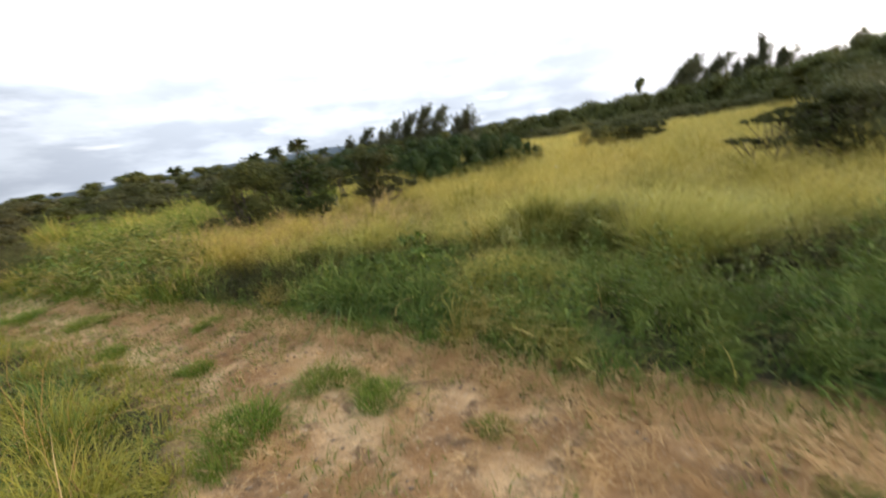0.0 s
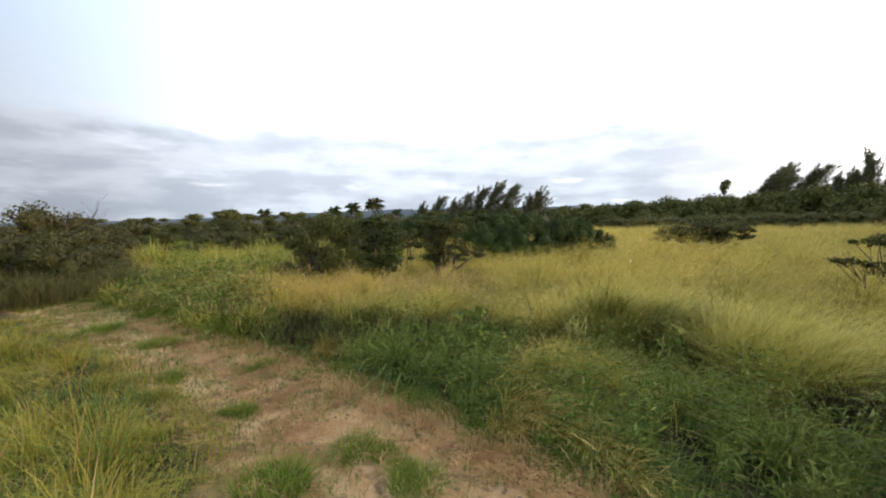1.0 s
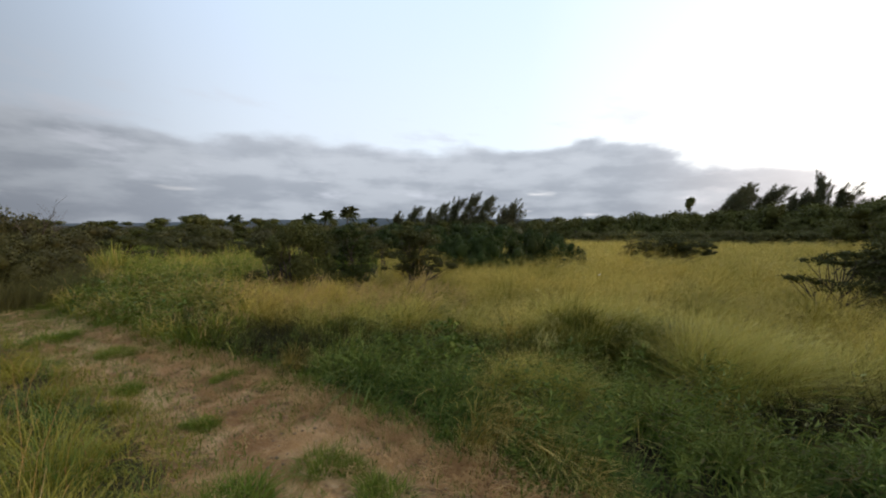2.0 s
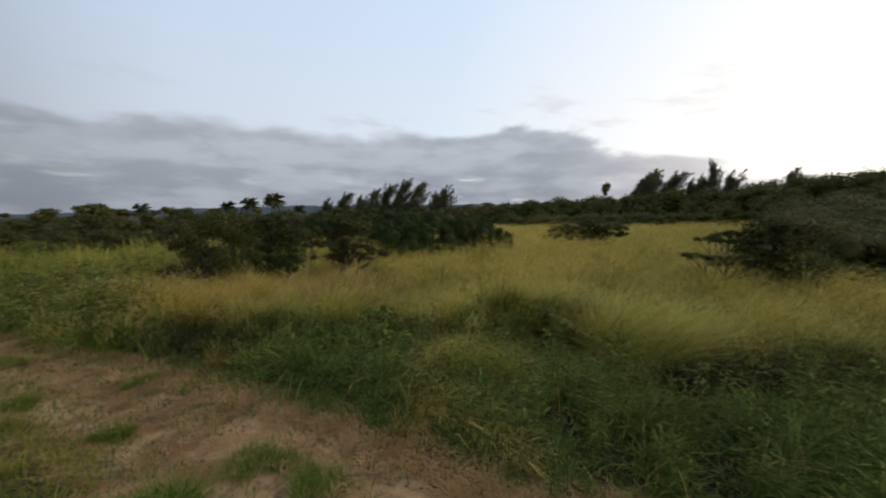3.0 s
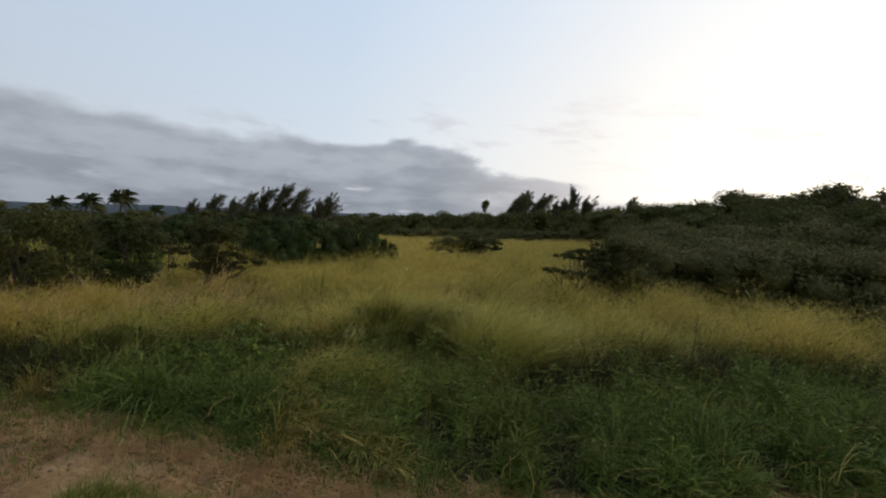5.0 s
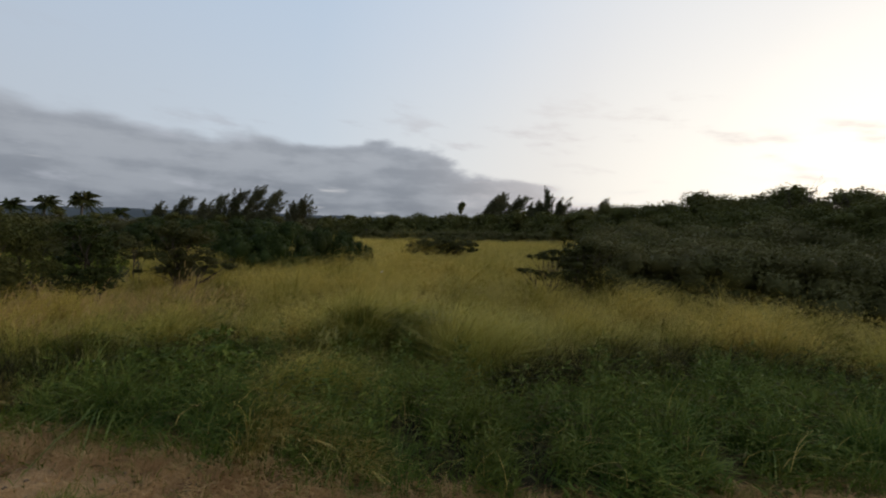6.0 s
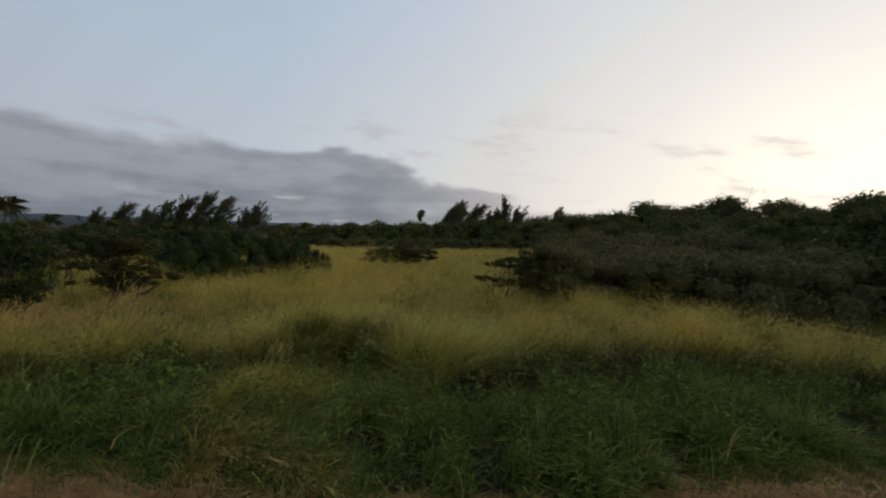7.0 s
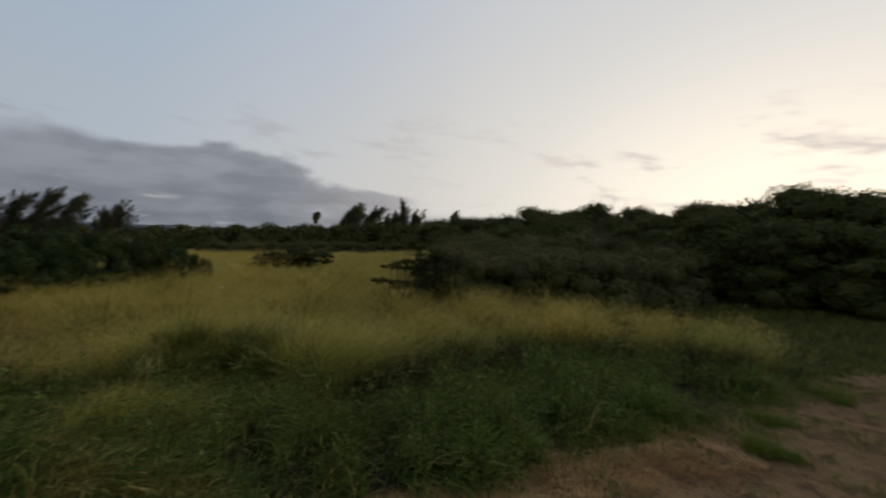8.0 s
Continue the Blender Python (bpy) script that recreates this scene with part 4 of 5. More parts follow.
stuff("leafy_weeds", leaf_mesh("leafy_weeds", cen.reshape(-1, 3), out.reshape(-1, 3), np.array([[0, 0, 1.0]]) + G.normal(0, 0.4, (n * per, 3)), ll.ravel(), ll.ravel() * G.uniform(0.08, 0.22, n * per)), M_WEED,
      "low leafy green weeds massed in front of the field", "weeds")
stuff("weed_stems", blade_mesh("weed_stems", base, h, np.full(n, 0.006), np.full((n, 2), [0.12, 0.0]), G, 2), M_GREEN, "thin green weed stems", "weeds")

x, y, r = fan(1900, -44, 80, 1.9, 7.0, 0.9)
ok = (field_in(x, y) > 0.02) & (past_front(x, y) < 0.2) & (wave(x, y, 0.8, 7.0) > -0.2) & tall_end(x, y)
x, y = x[ok], y[ok]
n = len(x)
stuff("dry_strands", blade_mesh("dry_strands", on_land(x, y) + np.stack([0 * x, 0 * x, G.uniform(0, 0.22, n)], 1), G.uniform(0.12, 0.36, n), G.uniform(0.003, 0.006, n), G.normal([0.9, -0.3], 0.6, (n, 2)), G, 4, sag=0.5), M_BENT,
      "long dry strands fallen over the green grass", "grass")
x, y, r = fan(1700, -44, 80, 1.9, 7.0, 0.9)
ok = (field_in(x, y) > 0.05) & (past_front(x, y) < -0.1) & tall_end(x, y)
x, y = x[ok], y[ok]
n, per = len(x), 9
t_, ang = G.uniform(0.3, 1.0, (n, per)), G.uniform(0, 2 * math.pi, (n, per))
out = np.stack([np.cos(ang), np.sin(ang), G.uniform(-0.6, 0.6, (n, per))], -1)
ll = G.uniform(0.03, 0.09, (n, per))
cen = on_land(x, y)[:, None] + np.stack([0 * t_, 0 * t_, t_ * (0.12 + 0.26 * sstep(field_in(x, y), 0, 0.7))[:, None]], -1) + out * ll[..., None]
stuff("brown_leaves", leaf_mesh("brown_leaves", cen.reshape(-1, 3), out.reshape(-1, 3), G.normal(0, 1, (n * per, 3)), ll.ravel(), ll.ravel() * 0.22), M_DRY, "withered brown leaves among the green weeds", "weeds")


def tussock(name, n, h, reach, lean, material, seed, width=(0.004, 0.009), spread=0.5, sag=0.30):
    g = np.random.default_rng(seed)
    a, q = g.uniform(0, 2 * math.pi, n), np.sqrt(g.uniform(0, 1, n)) * reach
    base = np.stack([np.cos(a) * q, np.sin(a) * q, np.full(n, -0.03)], 1)
    ln = np.stack([np.cos(a), np.sin(a)], 1) * (q / reach)[:, None] * 0.5 + np.array(lean) + g.normal(0, spread * 0.6, (n, 2))
    return obj(name, blade_mesh(name, base, h * g.uniform(0.45, 1.2, n), g.uniform(*width, n), ln, g, 4, sag=sag), material)


TUFTS = [(-1.50, 2.62, 0.30), (-0.95, 2.38, 0.30), (-1.80, 2.12, 0.40), (-2.70, 3.78, 0.22), (-2.75, 2.95, 0.20), (-4.15, 3.45, 0.24), (-7.05, 4.68, 0.45), (-3.3, 3.9, 0.2),
         (-5.4, 4.3, 0.35), (-0.2, 2.05, 0.16), (4.28, 1.12, 0.26), (5.1, 1.30, 0.26), (6.7, 1.2, 0.32), (1.2, 1.55, 0.14)]
models = [tussock("grass_tuft", 640, 0.21, 0.20, (0.05, 0.0), M_BRIGHT, 40 + q, (0.004, 0.008), 0.75, 0.5) for q in range(3)]
for q, (x, y, R) in enumerate(TUFTS):
    plant(models[q % 3], x, y, 0.72 * R / 0.26, q * 67.0, "bright green grass tuft on the bare track", "grass tuft", "tufts on the track", stretch=min(1.0, 0.8 * 0.26 / R + 0.25))
    a = q * 2.4
    plant(models[(q + 1) % 3], x + 0.75 * R * math.cos(a), y + 0.75 * R * math.sin(a), 0.42 * R / 0.26, q * 31.0, "small green grass tuft beside a larger one", "grass tuft", "tufts on the track")
straws = [tussock("straw_tussock", 240, 0.60, 0.24, (0.60, -0.60), M_BENT, 50 + q, (0.005, 0.012), 0.30) for q in range(2)]
for q, (x, y, s) in enumerate([(-0.42, 3.35, 0.66), (-0.15, 3.15, 0.62), (0.12, 2.95, 0.55), (-2.75, 4.3, 0.6), (-0.5, 3.12, 0.5), (0.3, 2.72, 0.45)]):
    plant(straws[q % 2], x, y, s, -14.0 * (q % 3), "clump of long dry grass bent down over the track's edge", "grass clump", "bent grass clumps")


def matted_mound(name, seed, rx, ry, h, sheaves=90, per=58):
    """A hummock of old grass: sheaves of blades that arch over a dome and are combed downwind."""
    g = np.random.default_rng(seed)
    n = sheaves * per
    k = np.repeat(np.arange(sheaves), per)
    a, q = g.uniform(0, 2 * math.pi, sheaves), np.sqrt(g.uniform(0, 1, sheaves))
    x, y = np.cos(a) * q * rx, np.sin(a) * q * ry
    z = h * np.sqrt(np.maximum(0.0, 1 - q ** 5)) * g.uniform(0.05, 0.68, sheaves) - 0.05
    ln = np.stack([np.cos(a) * q * 0.5 + 0.70, np.sin(a) * q * 0.7 - 0.30], 1) + g.normal(0, 0.50, (sheaves, 2))
    base = np.stack([x[k], y[k], z[k]], 1) + g.normal(0, 1, (n, 3)) * [0.06, 0.05, 0.03]
    tall = np.minimum(h * 0.62, g.uniform(0.25, 0.55, sheaves))[k] * g.uniform(0.6, 1.2, n)
    return obj(name, blade_mesh(name, base, tall, g.uniform(0.004, 0.009, n), ln[k] + g.normal(0, 0.16, (n, 2)), g, 3, tone=np.clip(g.random(sheaves)[k] + g.normal(0, 0.1, n), 0, 1), sag=0.55), M_MOUND)


# olive old grass, darker than the field to hold a clump face's shade
put(matted_mound("matted_grass_mound", 5, 0.84, 0.48, 0.84, 150), 0.62, 4.96, label="mound of matted olive old grass, its face's shade in the colour", category="grass mound")
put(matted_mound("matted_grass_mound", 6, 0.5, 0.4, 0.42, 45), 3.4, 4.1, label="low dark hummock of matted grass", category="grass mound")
# hummock added where the stand only has a dark hole
put(matted_mound("matted_grass_mound", 7, 0.45, 0.35, 0.55, 45), -2.5, 5.0, label="olive hummock added for a dark hole in the old grass", category="grass mound")
pale = [tussock("grass_clump", 700, 0.84, 0.22, (0.42, -0.12), M_PALE, 60 + q, (0.003, 0.007), 0.75, 0.30) for q in range(3)]
for q, (x, y, s) in enumerate([(-0.35, 3.90, 0.62), (-0.1, 4.0, 0.66), (0.18, 3.9, 0.60), (1.42, 4.40, 1.15), (1.65, 4.15, 1.05), (2.05, 4.3, 0.9), (-1.9, 5.6, 1.0), (2.6, 4.4, 0.8), (-3.1, 5.4, 0.9), (-2.5, 5.6, 0.8), (3.5, 4.35, 0.8), (4.4, 4.2, 0.75), (-0.9, 5.7, 0.8), (0.0, 5.35, 1.0), (0.35, 5.34, 1.14), (0.75, 5.32, 1.2), (1.1, 5.22, 1.12), (0.55, 5.18, 1.08), (0.2, 5.2, 1.0), (2.3, 4.7, 0.9), (3.1, 4.6, 0.9), (5.4, 3.7, 0.75), (6.1, 3.1, 0.75), (6.6, 2.5, 0.75), (6.9, 1.95, 0.7), (7.1, 2.7, 0.8), (6.4, 3.3, 0.8), (4.9, 4.1, 0.8)]):
    plant(pale[q % 3], x, y, s, 24.0 * (q % 5) - 40.0, "pale yellow grass clump swept sideways by wind", "grass clump", "pale grass clumps")

# ---- woody plants: models ----
SHRUB = [tree_thing("shrub", 70 + q, 1.8, 2.5, 22, 9000, 0.075, M_THORN, M_TWIG, 0.18, 0.05, 0.85, (0.06, 0), 3, 0.16, 0.10, 0.0, 0.5, True, 0.6) for q in range(3)]
SPARSE = [tree_thing("windswept_shrub", 80 + q, 1.5, 2.4, 18, 9500, 0.055, M_BUSH, M_TWIG, 0.30, 0.05, 0.42, (0.25, 0.0), 2, 0.15, 0.10, 0.0, 0.6, False) for q in range(1)]
UPRIGHT = [tree_thing("upright_shrub", 85 + q, 1.8, 1.6, 20, 8500, 0.055, M_OLIVE, M_TWIG, 0.16, 0.04, 0.9, (0.05, 0), 3, 0.18, 0.08, 0.0, 0.5, False) for q in range(2)]
GREY = [tree_thing("grey_shrub", 90 + q, 1.9, 3.0, 34, 15000, 0.078, M_GREYBUSH, M_TWIG, 0.2, 0.06, 0.85, (0.1, 0), 3, 0.17, 0.08, 0.0, 0.7, True, 0.66) for q in range(3)]
DARK = [tree_thing("broad_tree", 100 + q, 5.0, 6.5, 80, 19000, 0.165, M_DARK, M_BARK, 0.30, 0.16, 0.72, (0.08, 0), 2, 0.145, 0.03, 0.0, 0.7, True, 0.64) for q in range(3)]
LOWBUSH = [tree_thing("scrub_bush", 95 + q, 1.9, 3.0, 15, 4600, 0.130, (M_BUSH, M_THORN, M_GREYBUSH)[q], M_TWIG, 0.2, 0.06, 0.6, (0.1, 0), 3, 0.20, 0.10, 0.0, 0.6, True, 0.62) for q in range(3)]
HEDGE = [tree_thing("thicket_bush", 110 + q, 2.7, 3.8, 40, 9500, 0.127, M_HEDGE, M_TWIG, 0.2, 0.07, 0.8, (0.05, 0), 3, 0.16, 0.06, 0.0, 0.5, True, 0.76) for q in range(2)]
FARTREE = [tree_thing("far_tree", 120 + q, 5.0, 5.0, 24, 5600, 0.23, M_DARK, M_BARK, 0.35, 0.14, 0.7, (0.1, 0), 1, 0.17, 0.14, 0.0, 0.5, True, 0.64) for q in range(3)]

FILL = [tree_thing("understorey_bush", 170 + q, 2.6, 4.6, 24, 4200, 0.22, M_DARK, M_TWIG, 0.2, 0.07, 0.8, (0.05, 0), 3, 0.17, 0.04, 0.0, 0.5, True, 0.62) for q in range(2)]


def ironwood(seed, height, lean, plumes, wide, slim=1.0):
    """A wind-bent she-oak: a leaning leader and plumes of fine strands that rise and stream downwind."""
    g = np.random.default_rng(seed)
    root = new("ironwood_tree")
    s = np.linspace(0, 1, 9)[:, None]
    tr = np.concatenate([lean * height * s ** 1.6, 0 * s, s * height * 0.80 - 0.2], 1)
    limbs, base, dirs, size = [(tr, np.linspace(0.16, 0.02, 9))], [], [], []
    sweep = 0.25 + 1.7 * lean
    for k in range(plumes):
        q = 0.10 + 0.90 * ((k + 0.6) / plumes) ** 0.85
        p = np.array([np.interp(q, s[:, 0], tr[:, c]) for c in range(3)])
        a = g.uniform(0, 2 * math.pi)
        R = wide * height * (1 - 0.86 * q) * g.uniform(0.45, 1.05)
        L = height * (0.20 + 0.08 * (1 - q)) * g.uniform(0.5, 1.3)
        out = np.array([math.cos(a) + 0.25, math.sin(a), 0.0]) * R
        f = np.linspace(0, 1, 7)[:, None]
        wind_ = np.array([sweep * g.uniform(0.5, 1.4), 0.2 * g.normal(), g.uniform(0.55, 1.0)]) * L
        mid = p + out * np.sin(f * 1.4) + wind_ * f ** 1.5 + [0, 0, 0.10 * R] * f
        limbs.append((mid, np.linspace(0.035, 0.006, 7)))
        n = 110
        w = g.uniform(0, 1, n) ** 0.75
        pts = np.stack([np.interp(w, f[:, 0], mid[:, c]) for c in range(3)], 1)
        pts += g.normal(0, 1, (n, 3)) * (height * slim * (0.004 + 0.021 * np.sin(np.clip(w, 0, 1) ** 0.6 * 3.0)))[:, None]
        base.append(pts)
        v = wind_ / L
        dirs.append(v + g.normal(0, 0.36, (n, 3)) + [0.15, 0, -0.12])
        size.append(g.uniform(0.20, 0.46, n))
    base, dirs, ln = np.concatenate(base), np.concatenate(dirs), np.concatenate(size)
    n = len(base)
    obj("trunk", tubes_mesh("trunk", limbs, 5), M_TWIG, root)
    body = []
    for q in np.linspace(0.10, 0.55, 7):
        p = np.array([np.interp(q, s[:, 0], tr[:, c]) for c in range(3)])
        body += [(p + g.normal(0, 0.30, 3) * wide * height * (1 - q), 0.42 * wide * height * (1 - q) * g.uniform(0.7, 1.1)) for _ in range(2)]
    obj("crown", leaf_mesh("crown", base, dirs, g.normal(size=(n, 3)), ln, ln * 0.11, heart(body, 1.0, g, 0.85)), M_NEEDLE, root)
    return root


IRON = [ironwood(131, 6.5, 0.24, 44, 0.36), ironwood(132, 6.5, 0.17, 48, 0.44), ironwood(133, 6.5, 0.11, 54, 0.50), ironwood(134, 6.5, 0.015, 52, 0.28, 0.9)]


def palm(seed, height):
    g = np.random.default_rng(seed)
    root = new("coconut_palm")
    s = np.linspace(0, 1, 8)[:, None]
    tr = np.concatenate([0.06 * height * s ** 2, 0 * s, s * height - 0.2], 1)
    obj("trunk", tubes_mesh("trunk", [(tr, np.linspace(0.20, 0.13, 8))], 7), M_BARK, root)
    top = tr[-1]
    for k in range(30):
        a = k * 2.399 + g.uniform(-0.2, 0.2)
        up = g.uniform(-0.75, 1.5)
        L = g.uniform(2.0, 2.5)
        q = np.linspace(0, 1, 9)
        rx = L * q * math.cos(up * 0.9)
        rz = L * (math.sin(up) * q - 0.40 * q ** 2.6)
        sp = np.stack([top[0] + rx * math.cos(a) + 0.22 * L * q ** 2, top[1] + rx * math.sin(a), top[2] + rz], 1)
        m = 40
        f = np.repeat(np.linspace(0.12, 1, m // 2), 2)
        c = np.stack([np.interp(f, q, sp[:, j]) for j in range(3)], 1)
        sg = np.tile([1.0, -1.0], m // 2)
        side = np.stack([-math.sin(a) * sg, math.cos(a) * sg, np.full(m, -0.55)], 1)
        d = side + np.array([math.cos(a), math.sin(a), -0.1]) * 0.55
        ln = 0.75 * np.sin(np.clip(f, 0, 1) * 2.6 + 0.35) + 0.15
        d /= np.linalg.norm(d, axis=1)[:, None]
        obj("frond", leaf_mesh("frond", c + d * ln[:, None] * 0.5, d, np.tile([0, 0, 1.0], (m, 1)), ln, np.full(m, 0.17)), M_PALM, root)
    return root


PALM = [palm(141, 4.9), palm(142, 4.9)]


def rise(az, dist, el):
    """Height of a thing at that place whose top stands el degrees over the eye's level."""
    x, y = polar(az, dist)
    return 1.65 + dist * math.tan(radians(el)) - float(land(x, y))


def stand(protos, q, base_h, az, dist, el, label, category, group, turn=None, fat=1.0):
    x, y = polar(az, dist)
    s = rise(az, dist, el) / base_h
    return plant(protos[q % len(protos)], x, y, s * fat, (q * 77.0 if turn is None else turn), label, category, group, stretch=1 / fat)


# ---- single shrubs in and round the field ----


def layered_shrub(name, seed, az, dist, layers, material, leaf=0.05, density=5200, stems=3, twigs=3):
    """A windswept shrub of separate flat layers; layers: degrees aside, degrees over the eye's level, half width and half height in metres."""
    g = np.random.default_rng(seed)
    root = new(name)
    bx, by = polar(az, dist)
    bz = float(land(bx, by))
    limbs, cen, nor, cores = [], [], [], []
    foot = [np.array([g.normal(0, 0.06), g.normal(0, 0.06), -0.12]) for _ in range(stems)]
    for k, (da, el, rx, rz) in enumerate(layers):
        rx, rz = rx * 1.02, rz * 1.25
        c = np.array([dist * math.tan(radians(da)), g.normal(0, 0.35 * rx), 1.65 + dist * math.tan(radians(el)) - bz])
        f = foot[k % stems]
        fork = f + (c - f) * [0.45, 0.45, 0.6] + g.normal(0, 0.03, 3)
        limbs.append((bent(f, fork, g, 0.10), np.linspace(0.028, 0.012, 6)))
        n = int(density * rx * (rx * 0.5 + rz) + 260)
        lobes = max(7, int(rx / 0.042))
        for j in range(lobes):
            a, q = g.uniform(0, 2 * math.pi), math.sqrt(g.uniform(0, 1)) * (0.74 if j % 3 else 1.35)
            lc = c + np.array([math.cos(a) * q * rx, math.sin(a) * q * rx * 0.8, rz * g.uniform(-0.62, 0.62) * math.sqrt(max(0.1, 1 - q * q))])
            R = (g.uniform(0.34, 0.66) if j % 3 else g.uniform(0.22, 0.42)) * min(rx, max(rz * 1.3, 0.16))
            if j < twigs + 2:
                limbs.append((bent(fork, lc, g, 0.18), np.linspace(0.010, 0.003, 6)))
            m = max(30, n // lobes)
            d = g.normal(size=(m, 3))
            d /= np.linalg.norm(d, axis=1)[:, None]
            cen.append(lc + d * R * (g.uniform(0.05, 1.0, (m, 1)) ** 0.4) * np.where(g.random((m, 1)) < 0.16, 1.7, 1.0) * [1.25, 1.0, 0.58])
            nor.append(d * [0.6, 0.6, 0.8] + g.normal(0, 0.35, (m, 3)) + [0, 0, 0.35])
            cores.append((lc, R * 0.55))
    cen, nor = np.concatenate(cen), np.concatenate(nor)
    n = len(cen)
    ln = leaf * g.uniform(0.55, 1.4, n)
    obj("trunk", tubes_mesh("trunk", limbs, 5), M_TWIG, root)
    obj("crown", leaf_mesh("crown", cen, g.normal(size=(n, 3)) * [1, 1, 0.5] + [0.3, 0, 0], nor, ln, ln * g.uniform(0.4, 0.65, n), heart(cores, 0.6, g, 0.8)), material, root)
    root.matrix_basis = pose(bx, by, bz, 0, 0, -az)
    return root


olive = "olive green leafy shrub among tall grass"
stand(UPRIGHT, 0, 1.8, -32.6, 9.0, 0.0, olive, "shrub", "shrubs", 20, 0.85)
stand(UPRIGHT, 1, 1.8, -29.6, 9.3, 0.2, olive, "shrub", "shrubs", 140, 0.70)
stand(SPARSE, 1, 1.5, -35.6, 9.2, -3.0, "low olive shrub in tall grass", "shrub", "windswept shrubs", 100, 0.75)
tagged(layered_shrub("upright_shrub", 201, -25.3, 9.1, [(-0.9, -0.9, 0.27, 0.17), (0.3, -2.0, 0.30, 0.20), (0.5, -3.6, 0.33, 0.24), (0.2, -5.4, 0.32, 0.22), (-0.9, -4.4, 0.22, 0.18), (-0.3, -6.9, 0.32, 0.20), (0.8, -6.6, 0.28, 0.20), (-1.0, -6.0, 0.26, 0.18)], M_HEDGE, 0.05, 7000), "dark green upright shrub beside a wider one", "shrub", "shrubs")
tagged(layered_shrub("windswept_shrub", 202, -17.4, 10.0, [(-1.4, -0.9, 0.34, 0.14), (0.5, -1.0, 0.42, 0.17), (2.2, -2.0, 0.36, 0.15), (-0.2, -2.6, 0.40, 0.18), (-0.6, -4.4, 0.38, 0.17), (1.2, -4.0, 0.33, 0.15), (3.4, -4.7, 0.34, 0.10), (4.9, -5.5, 0.26, 0.08), (0.4, -5.7, 0.36, 0.18), (-1.6, -5.8, 0.32, 0.16), (1.6, -6.2, 0.32, 0.14)], M_BUSH, 0.05, 6500),
       "dark windswept shrub with spreading flat layers in the grass", "shrub", "windswept shrubs")
tagged(layered_shrub("windswept_shrub", 203, -21.3, 11.5, [(0.0, -2.9, 0.20, 0.09), (0.6, -4.2, 0.22, 0.12)], M_BUSH, 0.05, 6000), "small dark shrub on thin stems", "shrub", "windswept shrubs")
tagged(layered_shrub("windswept_shrub", 204, 15.0, 18.0, [(-4.0, -3.4, 0.34, 0.14), (-2.8, -2.8, 0.55, 0.24), (-0.9, -2.3, 0.78, 0.28), (1.3, -2.0, 0.82, 0.28), (0.3, -3.0, 0.72, 0.22), (3.0, -2.5, 0.60, 0.21), (4.3, -3.1, 0.34, 0.13), (-1.2, -3.5, 0.50, 0.16), (1.6, -3.4, 0.56, 0.18)], M_BUSH, 0.075, 3000, 4),
       "flat low windswept shrub standing in yellow grass", "shrub", "windswept shrubs")
tagged(layered_shrub("windswept_shrub", 205, 29.6, 8.8, [(-0.4, -3.6, 0.25, 0.12), (-3.0, -5.4, 0.15, 0.07), (0.1, -6.1, 0.44, 0.11), (2.2, -5.7, 0.30, 0.12), (1.8, -2.9, 0.24, 0.10)], M_BUSH, 0.045, 5200, 4, 6),
       "open windswept shrub with grey twigs at the field's edge", "shrub", "windswept shrubs")
tagged(layered_shrub("windswept_shrub", 206, 34.3, 9.1, [(0.0, -4.4, 0.40, 0.26), (-0.7, -2.4, 0.36, 0.16), (1.6, -2.0, 0.40, 0.18), (3.0, -5.9, 0.26, 0.12), (1.3, -5.9, 0.34, 0.18), (-1.9, -3.6, 0.26, 0.13)], M_BUSH, 0.05, 6000, 4, 5),
       "open windswept shrub with grey twigs at the field's edge", "shrub", "windswept shrubs")
for q, (az, r, el, f) in enumerate([(36.8, 9.8, -0.5, 0.75)]):
    stand(GREY, q, 1.9, az, r, el, "dense grey-green scrub bush beside the field", "bush", "scrub bushes", 50 * q, f)
weedy = tree_thing("broadleaf_weed", 150, 0.62, 0.7, 12, 420, 0.085, M_WEED, M_TWIG, 0.3, 0.012, 0.6, (0.1, 0), 3, 0.2, 0.35)
for q, (x, y, s) in enumerate([(-1.25, 4.65, 1.0), (-0.95, 4.45, 0.75), (-1.6, 4.55, 0.7)]):
    plant(weedy, x, y, s, 60.0 * q, "bright green broad-leaved weed in the grass", "weed", "broad-leaved weeds")

# ---- scrub on the rising side ----
R2 = np.random.default_rng(21)
q = 0
for az0, az1, n, r0, r1, e0, e1 in ((38, 62, 10, 10.4, 11.4, -2.0, -0.4), (37, 64, 9, 12.5, 14.5, -0.8, 0.7), (35, 66, 7, 16, 19, 0.5, 2.1)):
    for k in range(n):
        az = az0 + (az1 - az0) * (k + 0.5 + R2.uniform(-0.3, 0.3)) / n
        stand(GREY, q, 1.9, az, R2.uniform(r0, r1) + (max(0, az - 56) * 0.25), R2.uniform(e0, e1), "dense grey-green scrub bush beside the field", "bush", "scrub bushes", None, R2.uniform(0.95, 1.15))
        q += 1
RIDGE = [(33, 40, 2.6), (36.5, 30, 2.9), (39.8, 27, 3.1), (43, 26, 3.8), (46.4, 25, 4.2), (49.5, 25, 4.35), (52.5, 26, 4.4), (55.2, 24, 4.7), (58, 24, 4.6), (61.5, 25, 4.1), (64.7, 24, 3.8),
         (67.6, 21, 4.9), (71, 20, 5.4), (74.8, 19, 5.8), (78.4, 19, 6.1), (82, 19, 5.8), (86, 20, 5.6), (91, 21, 5.5)]
